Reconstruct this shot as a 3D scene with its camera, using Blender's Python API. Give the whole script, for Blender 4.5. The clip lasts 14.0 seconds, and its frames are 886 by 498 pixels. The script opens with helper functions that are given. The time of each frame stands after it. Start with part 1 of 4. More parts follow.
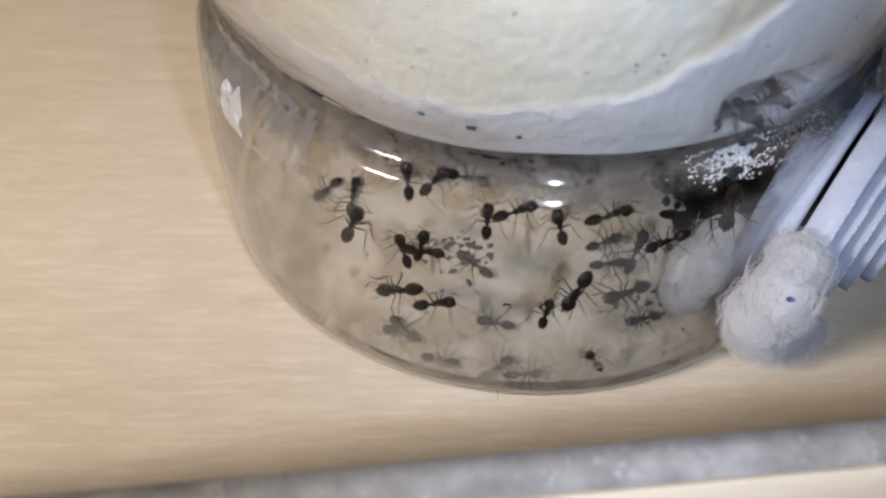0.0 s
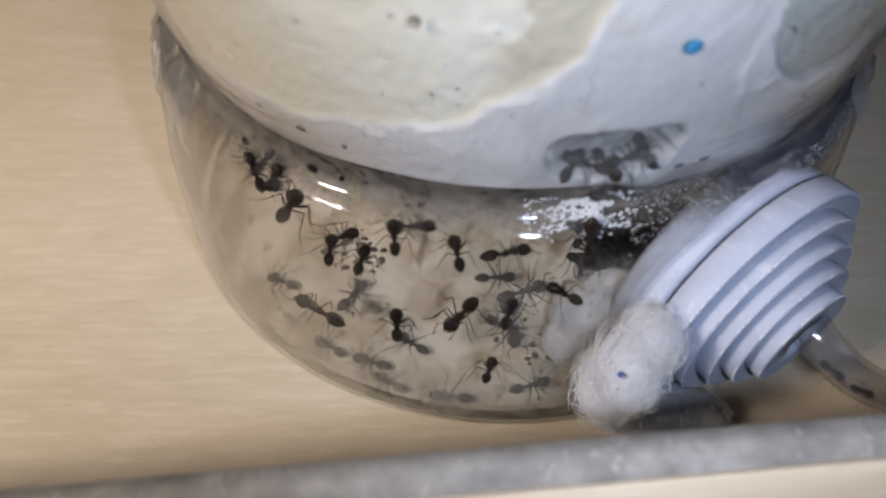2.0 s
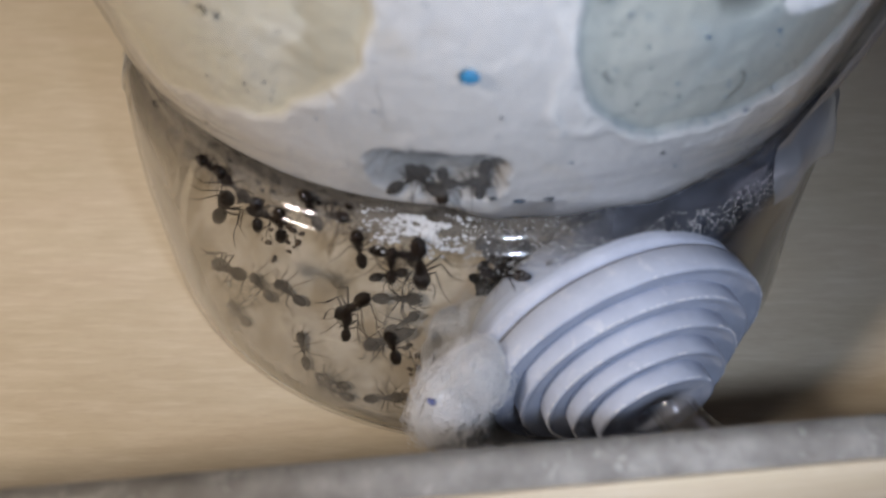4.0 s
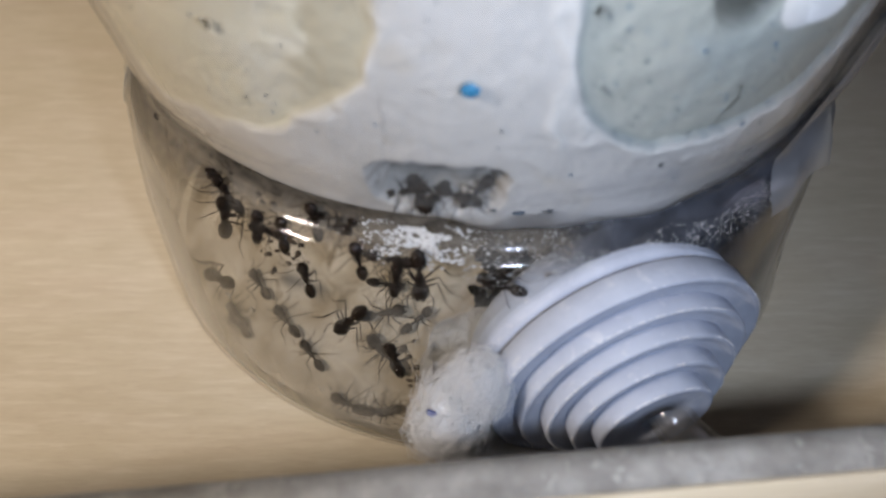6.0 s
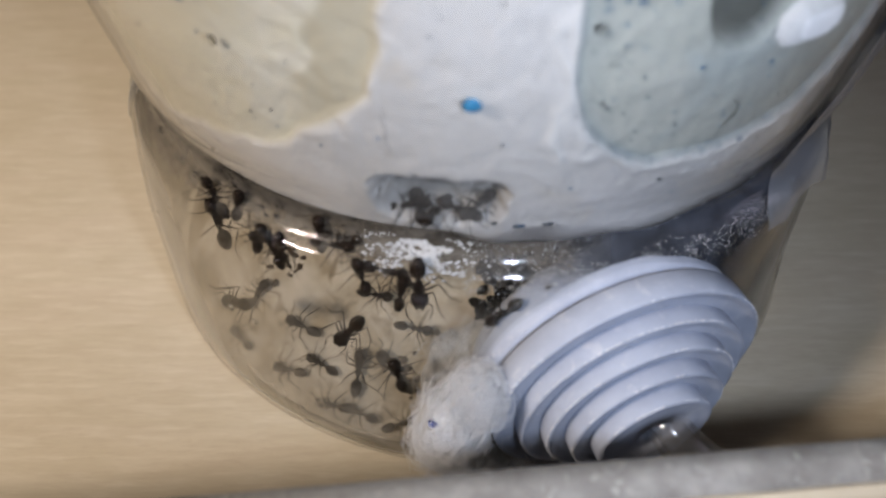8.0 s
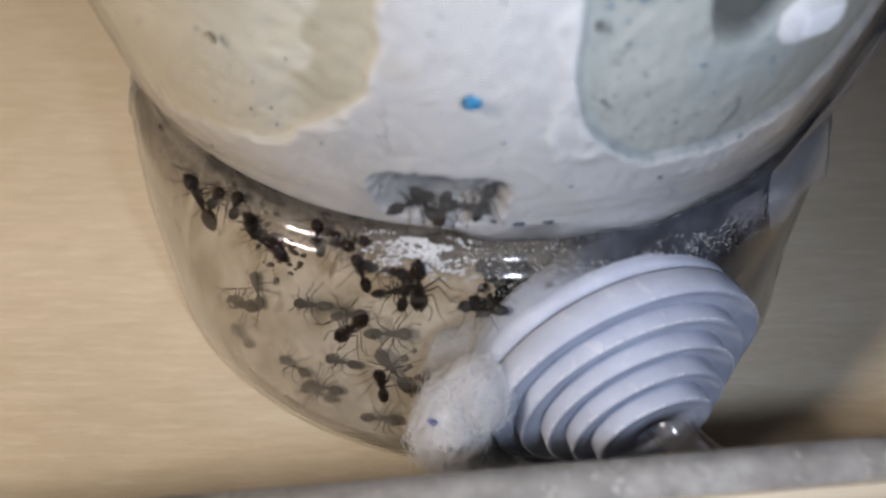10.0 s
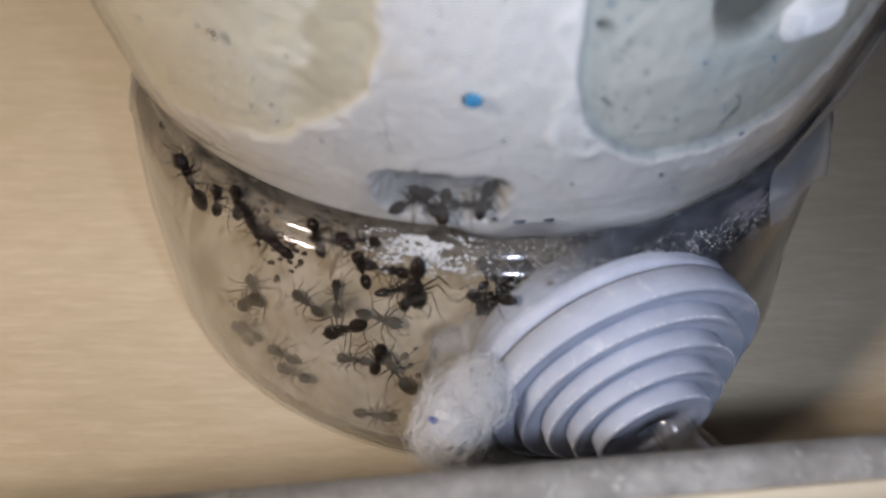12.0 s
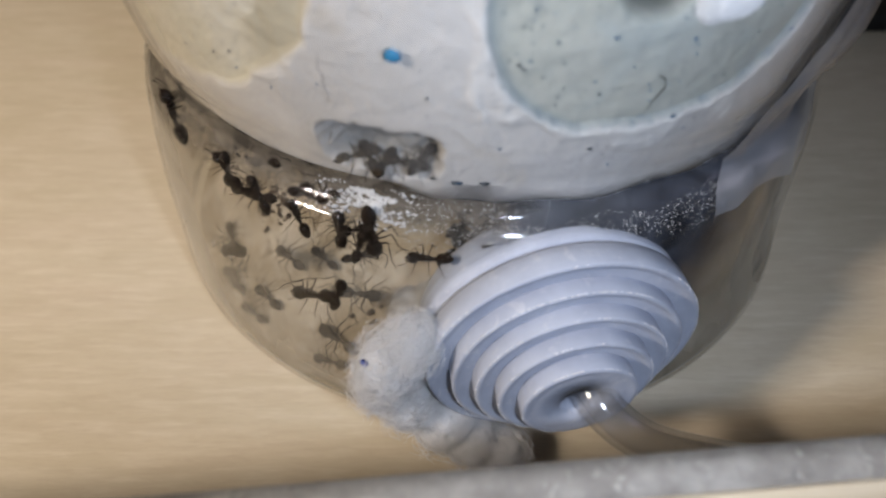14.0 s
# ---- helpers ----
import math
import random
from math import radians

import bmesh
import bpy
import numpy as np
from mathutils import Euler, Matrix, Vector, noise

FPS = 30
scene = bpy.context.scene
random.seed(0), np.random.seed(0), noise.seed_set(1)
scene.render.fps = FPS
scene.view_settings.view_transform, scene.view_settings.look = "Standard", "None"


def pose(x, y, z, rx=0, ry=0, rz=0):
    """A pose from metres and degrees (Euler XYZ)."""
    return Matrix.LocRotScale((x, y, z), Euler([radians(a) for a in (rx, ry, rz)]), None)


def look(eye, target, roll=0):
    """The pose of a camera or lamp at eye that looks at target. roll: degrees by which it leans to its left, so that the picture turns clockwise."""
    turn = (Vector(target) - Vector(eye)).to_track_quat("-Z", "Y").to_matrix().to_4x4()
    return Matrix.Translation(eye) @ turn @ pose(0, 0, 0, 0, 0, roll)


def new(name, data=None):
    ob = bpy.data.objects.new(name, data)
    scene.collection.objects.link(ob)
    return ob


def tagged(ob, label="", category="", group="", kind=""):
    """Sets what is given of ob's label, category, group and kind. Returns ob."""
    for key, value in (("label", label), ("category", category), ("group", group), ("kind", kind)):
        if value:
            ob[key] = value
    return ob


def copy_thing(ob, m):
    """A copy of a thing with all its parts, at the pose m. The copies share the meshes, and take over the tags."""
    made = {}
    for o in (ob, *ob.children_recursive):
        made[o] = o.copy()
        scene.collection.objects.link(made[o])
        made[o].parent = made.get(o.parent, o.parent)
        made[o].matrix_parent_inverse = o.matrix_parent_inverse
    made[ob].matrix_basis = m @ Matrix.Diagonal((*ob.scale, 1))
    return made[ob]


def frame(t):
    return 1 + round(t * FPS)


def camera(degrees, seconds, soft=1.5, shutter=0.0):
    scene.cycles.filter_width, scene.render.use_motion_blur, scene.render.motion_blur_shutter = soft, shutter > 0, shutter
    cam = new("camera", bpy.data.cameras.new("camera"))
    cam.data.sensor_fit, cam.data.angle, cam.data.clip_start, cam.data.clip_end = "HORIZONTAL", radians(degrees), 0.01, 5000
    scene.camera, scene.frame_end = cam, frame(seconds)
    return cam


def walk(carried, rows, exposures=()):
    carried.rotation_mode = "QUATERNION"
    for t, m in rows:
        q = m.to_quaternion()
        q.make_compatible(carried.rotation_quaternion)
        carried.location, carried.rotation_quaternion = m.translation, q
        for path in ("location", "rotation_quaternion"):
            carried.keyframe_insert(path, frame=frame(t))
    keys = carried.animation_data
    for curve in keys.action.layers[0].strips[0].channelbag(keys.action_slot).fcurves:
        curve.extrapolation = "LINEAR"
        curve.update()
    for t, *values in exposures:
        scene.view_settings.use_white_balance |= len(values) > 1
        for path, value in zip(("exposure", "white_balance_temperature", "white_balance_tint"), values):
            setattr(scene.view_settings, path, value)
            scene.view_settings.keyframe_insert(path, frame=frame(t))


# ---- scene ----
CM = 0.01
cam = camera(61.3, 14.0, soft=2.2)
# the lens stands close to its subject, so what lies nearer or farther goes soft
cam.data.dof.use_dof = True
cam.data.dof.focus_distance = 0.091
cam.data.dof.aperture_fstop = 21.0

# seconds, place in centimetres, turn in degrees
CAMERA_ROWS = [
    (0.0, 0.000, 0.000, 8.872, 42.62, 0.63, 0.00),
    (0.5, -0.003, -0.009, 8.882, 42.99, 0.54, 0.00),
    (1.0, -0.006, -0.013, 8.897, 42.69, 0.60, 0.05),
    (1.5, -0.005, 0.017, 8.895, 42.35, 0.43, 0.09),
    (2.0, -0.008, 0.046, 8.922, 41.52, 0.37, 0.07),
    (2.5, -0.009, 0.032, 8.953, 41.58, 0.48, 0.10),
    (3.0, 0.003, 0.040, 8.935, 41.47, 0.67, 0.26),
    (3.3, 0.003, 0.040, 8.935, 41.47, 0.67, 0.26),
    (5.3, -0.002, 0.037, 8.938, 41.74, 0.57, 0.24),
    (5.5, -0.002, 0.035, 8.941, 41.84, 0.55, 0.23),
    (6.0, -0.009, 0.014, 8.967, 42.36, 0.50, 0.17),
    (6.5, -0.006, 0.010, 8.962, 42.73, 0.46, 0.22),
    (7.0, -0.015, -0.011, 8.995, 42.97, 0.40, 0.24),
    (7.5, -0.017, -0.021, 9.005, 43.31, 0.36, 0.24),
    (8.0, -0.020, -0.033, 9.022, 43.42, 0.37, 0.18),
    (8.3, -0.020, -0.033, 9.022, 43.42, 0.37, 0.18),
    (10.3, -0.019, -0.026, 9.014, 43.27, 0.39, 0.23),
    (11.0, -0.019, -0.028, 9.015, 43.28, 0.39, 0.25),
    (11.5, -0.018, -0.022, 9.003, 43.20, 0.40, 0.24),
    (12.0, -0.020, -0.025, 9.010, 43.13, 0.40, 0.21),
    (12.5, -0.021, -0.025, 9.011, 43.14, 0.40, 0.18),
    (13.0, -0.022, -0.025, 9.011, 43.11, 0.37, 0.25),
    (13.5, -0.020, -0.022, 9.006, 43.12, 0.40, 0.28),
    (14.0, -0.019, -0.030, 9.026, 43.10, 0.50, 0.31),
]
# the telephone darkens its picture a little as the jar comes round
EXPOSURES = [(0.0, -0.02, 6300, 18), (1.3, -0.03, 6300, 18), (2.0, -0.18, 6400, 18), (2.5, -0.24, 6500, 17), (3.0, -0.41, 6600, 17), (5.5, -0.29, 6600, 15), (8.0, -0.27, 6700, 16),
             (10.5, -0.30, 6700, 17), (13.0, -0.38, 6800, 18), (13.5, -0.36, 6800, 17), (13.7, -0.22, 6700, 15), (14.0, -0.20, 6700, 15)]
walk(cam, [(t, pose(x * CM, y * CM, z * CM, rx, ry, rz)) for t, x, y, z, rx, ry, rz in CAMERA_ROWS], EXPOSURES)

# the jar is turned on the board by an unseen helper: seconds, x, y in centimetres, degrees
JAR_ROWS = [
    (0.0, 1.260, 10.380, 0.00),
    (0.5, 1.268, 10.386, -0.03),
    (1.0, 1.263, 10.371, -0.04),
    (1.25, 1.260, 10.340, -0.30),
    (1.5, 1.183, 10.138, -3.15),
    (1.8, 0.970, 9.950, -10.30),
    (2.0, 0.793, 9.808, -16.00),
    (2.2, 0.660, 9.650, -20.60),
    (2.5, 0.490, 9.449, -25.96),
    (2.8, 0.402, 9.555, -31.40),
    (3.0, 0.399, 9.562, -31.70),
    (3.2, 0.400, 9.560, -31.70),
    (5.5, 0.414, 9.552, -31.70),
    (6.0, 0.414, 9.555, -31.66),
    (6.5, 0.416, 9.578, -31.63),
    (7.0, 0.418, 9.576, -31.64),
    (8.0, 0.428, 9.577, -31.68),
    (10.5, 0.426, 9.579, -31.67),
    (11.5, 0.430, 9.581, -31.69),
    (12.5, 0.445, 9.577, -31.80),
    (13.0, 0.450, 9.588, -31.81),
    (13.2, 0.452, 9.595, -31.95),
    (13.3, 0.463, 9.716, -33.70),
    (13.4, 0.486, 9.945, -37.00),
    (13.5, 0.500, 10.115, -39.60),
    (13.7, 0.480, 10.122, -39.70),
    (14.0, 0.464, 10.122, -39.73),
]


def jar_pose(t):
    """The jar's pose at t, glided between the rows."""
    ts = [r[0] for r in JAR_ROWS]
    x, y, a = (float(np.interp(t, ts, [r[k] for r in JAR_ROWS])) for k in (1, 2, 3))
    return pose(x * CM, y * CM, 0, 0, 0, a)


# ---- light ----
world = bpy.data.worlds.new("world")
scene.world = world
world.use_nodes = True
world.node_tree.nodes["Background"].inputs["Color"].default_value = (0.55, 0.62, 0.75, 1)
world.node_tree.nodes["Background"].inputs["Strength"].default_value = 0.03


def lamp(name, kind, energy, colour, m, **settings):
    data = bpy.data.lights.new(name, kind)
    data.energy, data.color = energy, colour
    for key, value in settings.items():
        setattr(data, key, value)
    ob = new(name, data)
    ob.matrix_world = m
    return ob


# the telephone's own white light beside the lens, an added cool light off to one side that fills the right flank and
# gives a bluish reflection, and a warm lamp high over the near left corner of the board
flash = lamp("flash", "SPOT", 0.235, (0.665, 0.80, 1.0), look((0.0165, -0.006, 0.086), (0.017, 0.085, 0.031)), spot_size=radians(91), spot_blend=0.9)
flash.data.shadow_soft_size = 0.0036
room_lamp = lamp("room_lamp", "AREA", 1.78, (1.0, 0.91, 0.79), look((-0.33, -0.14, 0.30), (-0.04, 0.06, 0.0)), shape="RECTANGLE", size=0.075, size_y=0.04)

side_light = lamp("side_light", "AREA", 0.36, (0.80, 0.80, 1.0), look((0.95, -0.02, 0.42), (0.03, 0.08, 0.03)), shape="RECTANGLE", size=0.22, size_y=0.30)


# ---- materials ----
def material(name):
    m = bpy.data.materials.new(name)
    m.use_nodes = True
    nt = m.node_tree
    b = nt.nodes["Principled BSDF"]
    return m, nt, b


def node(nt, kind, **inputs):
    n = nt.nodes.new(kind)
    for key, value in inputs.items():
        n.inputs[key.replace("_", " ")].default_value = value
    return n


def coords(nt, scale=(1, 1, 1), source="Object"):
    c = nt.nodes.new("ShaderNodeTexCoord")
    mp = nt.nodes.new("ShaderNodeMapping")
    mp.inputs["Scale"].default_value = scale
    nt.links.new(c.outputs[source], mp.inputs["Vector"])
    return mp.outputs["Vector"]


def noise_tex(nt, vec, scale, detail=4.0, rough=0.55, distort=0.0):
    n = node(nt, "ShaderNodeTexNoise", Scale=scale, Detail=detail, Roughness=rough, Distortion=distort)
    nt.links.new(vec, n.inputs["Vector"])
    return n.outputs["Fac"]


def ramp(nt, fac, stops):
    r = nt.nodes.new("ShaderNodeValToRGB")
    e = r.color_ramp.elements
    while len(e) < len(stops):
        e.new(0.5)
    for el, (p, c) in zip(e, stops):
        el.position = p
        el.color = (*c, 1) if len(c) == 3 else c
    nt.links.new(fac, r.inputs["Fac"])
    return r.outputs["Color"]


def grey(v):
    return (v, v, v)


def mix(nt, fac, a, b, blend="MIX"):
    n = nt.nodes.new("ShaderNodeMix")
    n.data_type, n.blend_type = "RGBA", blend
    for sock, val in ((n.inputs[0], fac), (n.inputs[6], a), (n.inputs[7], b)):
        if isinstance(val, (int, float)):
            sock.default_value = val
        elif isinstance(val, tuple):
            sock.default_value = (*val, 1)
        else:
            nt.links.new(val, sock)
    return n.outputs[2]


def bump(nt, b, height, strength, distance):
    n = node(nt, "ShaderNodeBump", Strength=strength, Distance=distance)
    nt.links.new(height, n.inputs["Height"])
    nt.links.new(n.outputs["Normal"], b.inputs["Normal"])


def speckled(name, light, dark, scale, fine, roughness, bump_strength=0.3, bump_distance=0.0002, stains=None, contrast=(0.35, 0.65)):
    """A matt surface with two scales of variation, and stains of a third colour."""
    m, nt, b = material(name)
    v = coords(nt)
    big = noise_tex(nt, v, scale, 5)
    small = noise_tex(nt, v, fine, 6, 0.65)
    col = mix(nt, ramp(nt, big, [(contrast[0], grey(0)), (contrast[1], grey(1))]), dark, light)
    col = mix(nt, ramp(nt, small, [(0.3, grey(0.0)), (0.7, grey(0.35))]), col, dark)
    if stains:
        spots = noise_tex(nt, v, scale * 2.3, 3, 0.5, 0.6)
        col = mix(nt, ramp(nt, spots, [(0.60, grey(0)), (0.72, grey(stains[1]))]), col, stains[0])
    nt.links.new(col, b.inputs["Base Color"])
    b.inputs["Roughness"].default_value = roughness
    bump(nt, b, small, bump_strength, bump_distance)
    return m


def plaster_material():
    """White plaster; the carved chambers are cream or damp grey, by masks on the mesh."""
    m, nt, b = material("plaster")
    v = coords(nt)
    big = noise_tex(nt, v, 60, 5, 0.6, 0.6)
    mid = noise_tex(nt, v, 380, 6, 0.65, 0.8)
    small = noise_tex(nt, v, 2200, 5, 0.65)

    def tone(light, dark):
        c = mix(nt, ramp(nt, big, [(0.35, grey(0)), (0.65, grey(1))]), dark, light)
        return mix(nt, ramp(nt, mid, [(0.42, grey(0.45)), (0.60, grey(0))]), c, dark)

    white = tone((0.77, 0.75, 0.73), (0.67, 0.65, 0.625))
    cream = tone((0.88, 0.845, 0.735), (0.79, 0.74, 0.595))
    aged = noise_tex(nt, v, 75, 4, 0.6, 1.0)
    cream = mix(nt, ramp(nt, aged, [(0.44, grey(0)), (0.62, grey(0.75))]), cream, (0.78, 0.74, 0.57))
    damp = tone((0.60, 0.61, 0.55), (0.51, 0.525, 0.465))
    stain = noise_tex(nt, v, 95, 3, 0.5, 1.2)
    damp = mix(nt, ramp(nt, stain, [(0.58, grey(0)), (0.72, grey(0.3))]), damp, (0.42, 0.52, 0.56))
    white = mix(nt, ramp(nt, stain, [(0.62, grey(0)), (0.74, grey(0.35))]), white, (0.62, 0.54, 0.42))
    def mask(name):
        n = nt.nodes.new("ShaderNodeAttribute")
        n.attribute_name = name
        return n.outputs["Fac"]

    col = mix(nt, mask("cream"), white, cream)
    col = mix(nt, mask("fresh"), col, (0.83, 0.81, 0.78))
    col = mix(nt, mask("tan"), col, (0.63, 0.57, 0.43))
    col = mix(nt, mask("damp"), col, damp)
    # dye stain and the ledge's shadow line, both painted along the damp edge
    col = mix(nt, mask("tint"), col, (0.21, 0.28, 0.33))
    # slot inside greyed: smudges and the recess's shade both put into the colour
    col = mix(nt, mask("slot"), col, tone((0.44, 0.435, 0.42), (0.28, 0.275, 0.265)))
    # shallow dip; the hole's dark depth is painted in as shade
    col = mix(nt, mask("hole"), col, (0.15, 0.155, 0.135))
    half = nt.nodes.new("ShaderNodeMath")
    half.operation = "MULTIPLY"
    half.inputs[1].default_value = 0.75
    nt.links.new(mask("rim_shade"), half.inputs[0])
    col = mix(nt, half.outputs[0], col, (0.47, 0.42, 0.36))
    smudge = noise_tex(nt, v, 210, 4, 0.6, 1.5)
    col = mix(nt, ramp(nt, smudge, [(0.60, grey(0)), (0.74, grey(0.30))]), col, (0.52, 0.51, 0.49))
    pits = noise_tex(nt, v, 2600, 2, 0.5)
    col = mix(nt, ramp(nt, pits, [(0.26, grey(0.6)), (0.33, grey(0))]), col, (0.34, 0.32, 0.29))
    nt.links.new(col, b.inputs["Base Color"])
    b.inputs["Roughness"].default_value = 0.85
    soft = noise_tex(nt, v, 130, 5, 0.65, 2.5)
    height = mix(nt, 0.45, mix(nt, 0.6, small, mid), soft)
    bump(nt, b, height, 0.8, 0.0007)
    return m


def wood_material():
    m, nt, b = material("pale_wood_laminate")
    wide = noise_tex(nt, coords(nt, (40, 200, 200)), 1.0, 4, 0.6, 0.5)
    grain = noise_tex(nt, coords(nt, (190, 1300, 1300)), 1.0, 5, 0.65, 0.6)
    fine = noise_tex(nt, coords(nt, (500, 4600, 4600)), 1.0, 3, 0.6)
    hue = noise_tex(nt, coords(nt, (25, 110, 110)), 1.0, 3)
    col = ramp(nt, wide, [(0.32, (0.635, 0.545, 0.385)), (0.68, (0.72, 0.625, 0.465))])
    col = mix(nt, ramp(nt, hue, [(0.45, grey(0)), (0.7, grey(0.40))]), col, (0.685, 0.57, 0.43))
    col = mix(nt, ramp(nt, grain, [(0.33, grey(0.36)), (0.52, grey(0))]), col, (0.575, 0.46, 0.32))
    col = mix(nt, ramp(nt, fine, [(0.34, grey(0.22)), (0.52, grey(0))]), col, (0.56, 0.455, 0.33))
    pale = noise_tex(nt, coords(nt, (110, 900, 900)), 1.0, 4, 0.6)
    col = mix(nt, ramp(nt, pale, [(0.50, grey(0)), (0.70, grey(0.65))]), col, (0.78, 0.69, 0.54))
    nt.links.new(col, b.inputs["Base Color"])
    b.inputs["Roughness"].default_value = 0.5
    b.inputs["Specular IOR Level"].default_value = 0.3
    bump(nt, b, grain, 0.15, 0.0001)
    return m


def clear_plastic(name="clear_plastic", rough=0.02, colour=(0.97, 0.985, 0.98)):
    m, nt, b = material(name)
    b.inputs["Base Color"].default_value = (*colour, 1)
    b.inputs["Transmission Weight"].default_value = 1.0
    b.inputs["IOR"].default_value = 1.45
    v = coords(nt)
    haze = noise_tex(nt, v, 90, 4)
    r = ramp(nt, haze, [(0.4, grey(rough)), (0.75, grey(rough + 0.05))])
    nt.links.new(r, b.inputs["Roughness"])
    wave = noise_tex(nt, v, 45, 2)
    bump(nt, b, wave, 0.12, 0.0006)
    return m


def thin_plastic(name, tint=(0.985, 0.99, 0.99), gloss=0.06, base=0.035, milk=0.0):
    """A thin clear wall: it lets light straight through and mirrors more towards grazing angles; milk: a dull share."""
    m, nt, b = material(name)
    nt.nodes.remove(b)
    clear = nt.nodes.new("ShaderNodeBsdfTransparent")
    clear.inputs["Color"].default_value = (*tint, 1)
    shine = nt.nodes.new("ShaderNodeBsdfGlossy")
    haze = noise_tex(nt, coords(nt), 120, 4)
    nt.links.new(ramp(nt, haze, [(0.4, grey(gloss)), (0.75, grey(gloss + 0.05))]), shine.inputs["Roughness"])
    wave = node(nt, "ShaderNodeBump", Strength=0.02, Distance=0.0006)
    nt.links.new(noise_tex(nt, coords(nt), 60, 2), wave.inputs["Height"])
    nt.links.new(wave.outputs["Normal"], shine.inputs["Normal"])
    facing = nt.nodes.new("ShaderNodeLayerWeight")
    facing.inputs["Blend"].default_value = 0.5
    power = nt.nodes.new("ShaderNodeMath")
    power.operation = "POWER"
    power.inputs[1].default_value = 5.0
    nt.links.new(facing.outputs["Facing"], power.inputs[0])
    share = nt.nodes.new("ShaderNodeMath")
    share.operation = "MULTIPLY_ADD"
    share.inputs[1].default_value, share.inputs[2].default_value = 1 - base, base
    nt.links.new(power.outputs[0], share.inputs[0])
    body = clear.outputs[0]
    if milk:
        dull = nt.nodes.new("ShaderNodeBsdfDiffuse")
        dull.inputs["Color"].default_value = (0.8, 0.83, 0.88, 1)
        mm = nt.nodes.new("ShaderNodeMixShader")
        mm.inputs[0].default_value = milk
        nt.links.new(body, mm.inputs[1])
        nt.links.new(dull.outputs[0], mm.inputs[2])
        body = mm.outputs[0]
    mx = nt.nodes.new("ShaderNodeMixShader")
    nt.links.new(share.outputs[0], mx.inputs[0])
    nt.links.new(body, mx.inputs[1])
    nt.links.new(shine.outputs[0], mx.inputs[2])
    nt.links.new(mx.outputs[0], nt.nodes["Material Output"].inputs["Surface"])
    return m


WOOD = wood_material()
PLASTER = plaster_material()
NEST_FLOOR = speckled("nest_floor_plaster", (0.74, 0.66, 0.535), (0.50, 0.42, 0.30), 110, 1100, 0.8, 0.5, 0.0004, ((0.27, 0.215, 0.14), 0.85), (0.42, 0.58))
RUBBER = speckled("grey_rubber", (0.465, 0.505, 0.59), (0.385, 0.42, 0.505), 240, 3500, 0.62, 0.4, 0.0001, ((0.62, 0.63, 0.66), 0.45))
CHIPBOARD = speckled("raw_fibreboard_edge", (0.47, 0.45, 0.41), (0.28, 0.262, 0.236), 300, 1500, 0.9, 0.8, 0.0006, ((0.62, 0.60, 0.55), 0.7))
WALL_PAINT = speckled("wall_paint", (0.62, 0.60, 0.56), (0.56, 0.54, 0.50), 3, 60, 0.9)
BLACK_PLASTIC = speckled("black_plastic", (0.016, 0.016, 0.018), (0.01, 0.01, 0.011), 40, 800, 0.5)
CLEAR = clear_plastic()
JAR_CLEAR = thin_plastic("thin_clear_plastic", (0.95, 0.95, 0.945))
JAR_INSIDE = thin_plastic("thin_clear_plastic_inside", (0.95, 0.95, 0.945), gloss=0.34, base=0.006)


# ---- building helpers ----
def part(name, bm, mat, parent=None, label="", smooth=True, scale=CM):
    """Links a bmesh, drawn in centimetres, as one mesh object."""
    me = bpy.data.meshes.new(name)
    if scale != 1:
        bmesh.ops.scale(bm, vec=(scale,) * 3, verts=bm.verts)
    bmesh.ops.recalc_face_normals(bm, faces=bm.faces)
    bm.to_mesh(me)
    bm.free()
    for p in me.polygons:
        p.use_smooth = smooth
    me.materials.append(mat)
    ob = new(name, me)
    if parent:
        ob.parent = parent
    if label:
        ob["label"] = label
    return ob


def lathe(profile, steps=128, m=None, close=False):
    """A body of revolution about z from (radius, height) pairs; close joins the last ring to the first."""
    bm = bmesh.new()
    rings = []
    for r, h in profile:
        if r < 1e-6:
            rings.append([bm.verts.new((0, 0, h))])
        else:
            rings.append([bm.verts.new((r * math.cos(a), r * math.sin(a), h)) for a in (2 * math.pi * k / steps for k in range(steps))])
    pairs = list(zip(rings, rings[1:])) + ([(rings[-1], rings[0])] if close else [])
    for a, b in pairs:
        for k in range(steps):
            q = [a[k % len(a)], a[(k + 1) % len(a)], b[(k + 1) % len(b)], b[k % len(b)]]
            q = list(dict.fromkeys(q))
            if len(q) > 2:
                bm.faces.new(q)
    if m:
        bmesh.ops.transform(bm, matrix=m, verts=bm.verts)
    return bm


def box(x0, x1, y0, y1, z0, z1, bevel=0.0, segments=2):
    bm = bmesh.new()
    bmesh.ops.create_cube(bm, size=1)
    for v in bm.verts:
        v.co = ((x0 + x1) / 2 + v.co.x * (x1 - x0), (y0 + y1) / 2 + v.co.y * (y1 - y0), (z0 + z1) / 2 + v.co.z * (z1 - z0))
    if bevel:
        bmesh.ops.bevel(bm, geom=bm.edges[:], offset=bevel, segments=segments, affect="EDGES")
    return bm


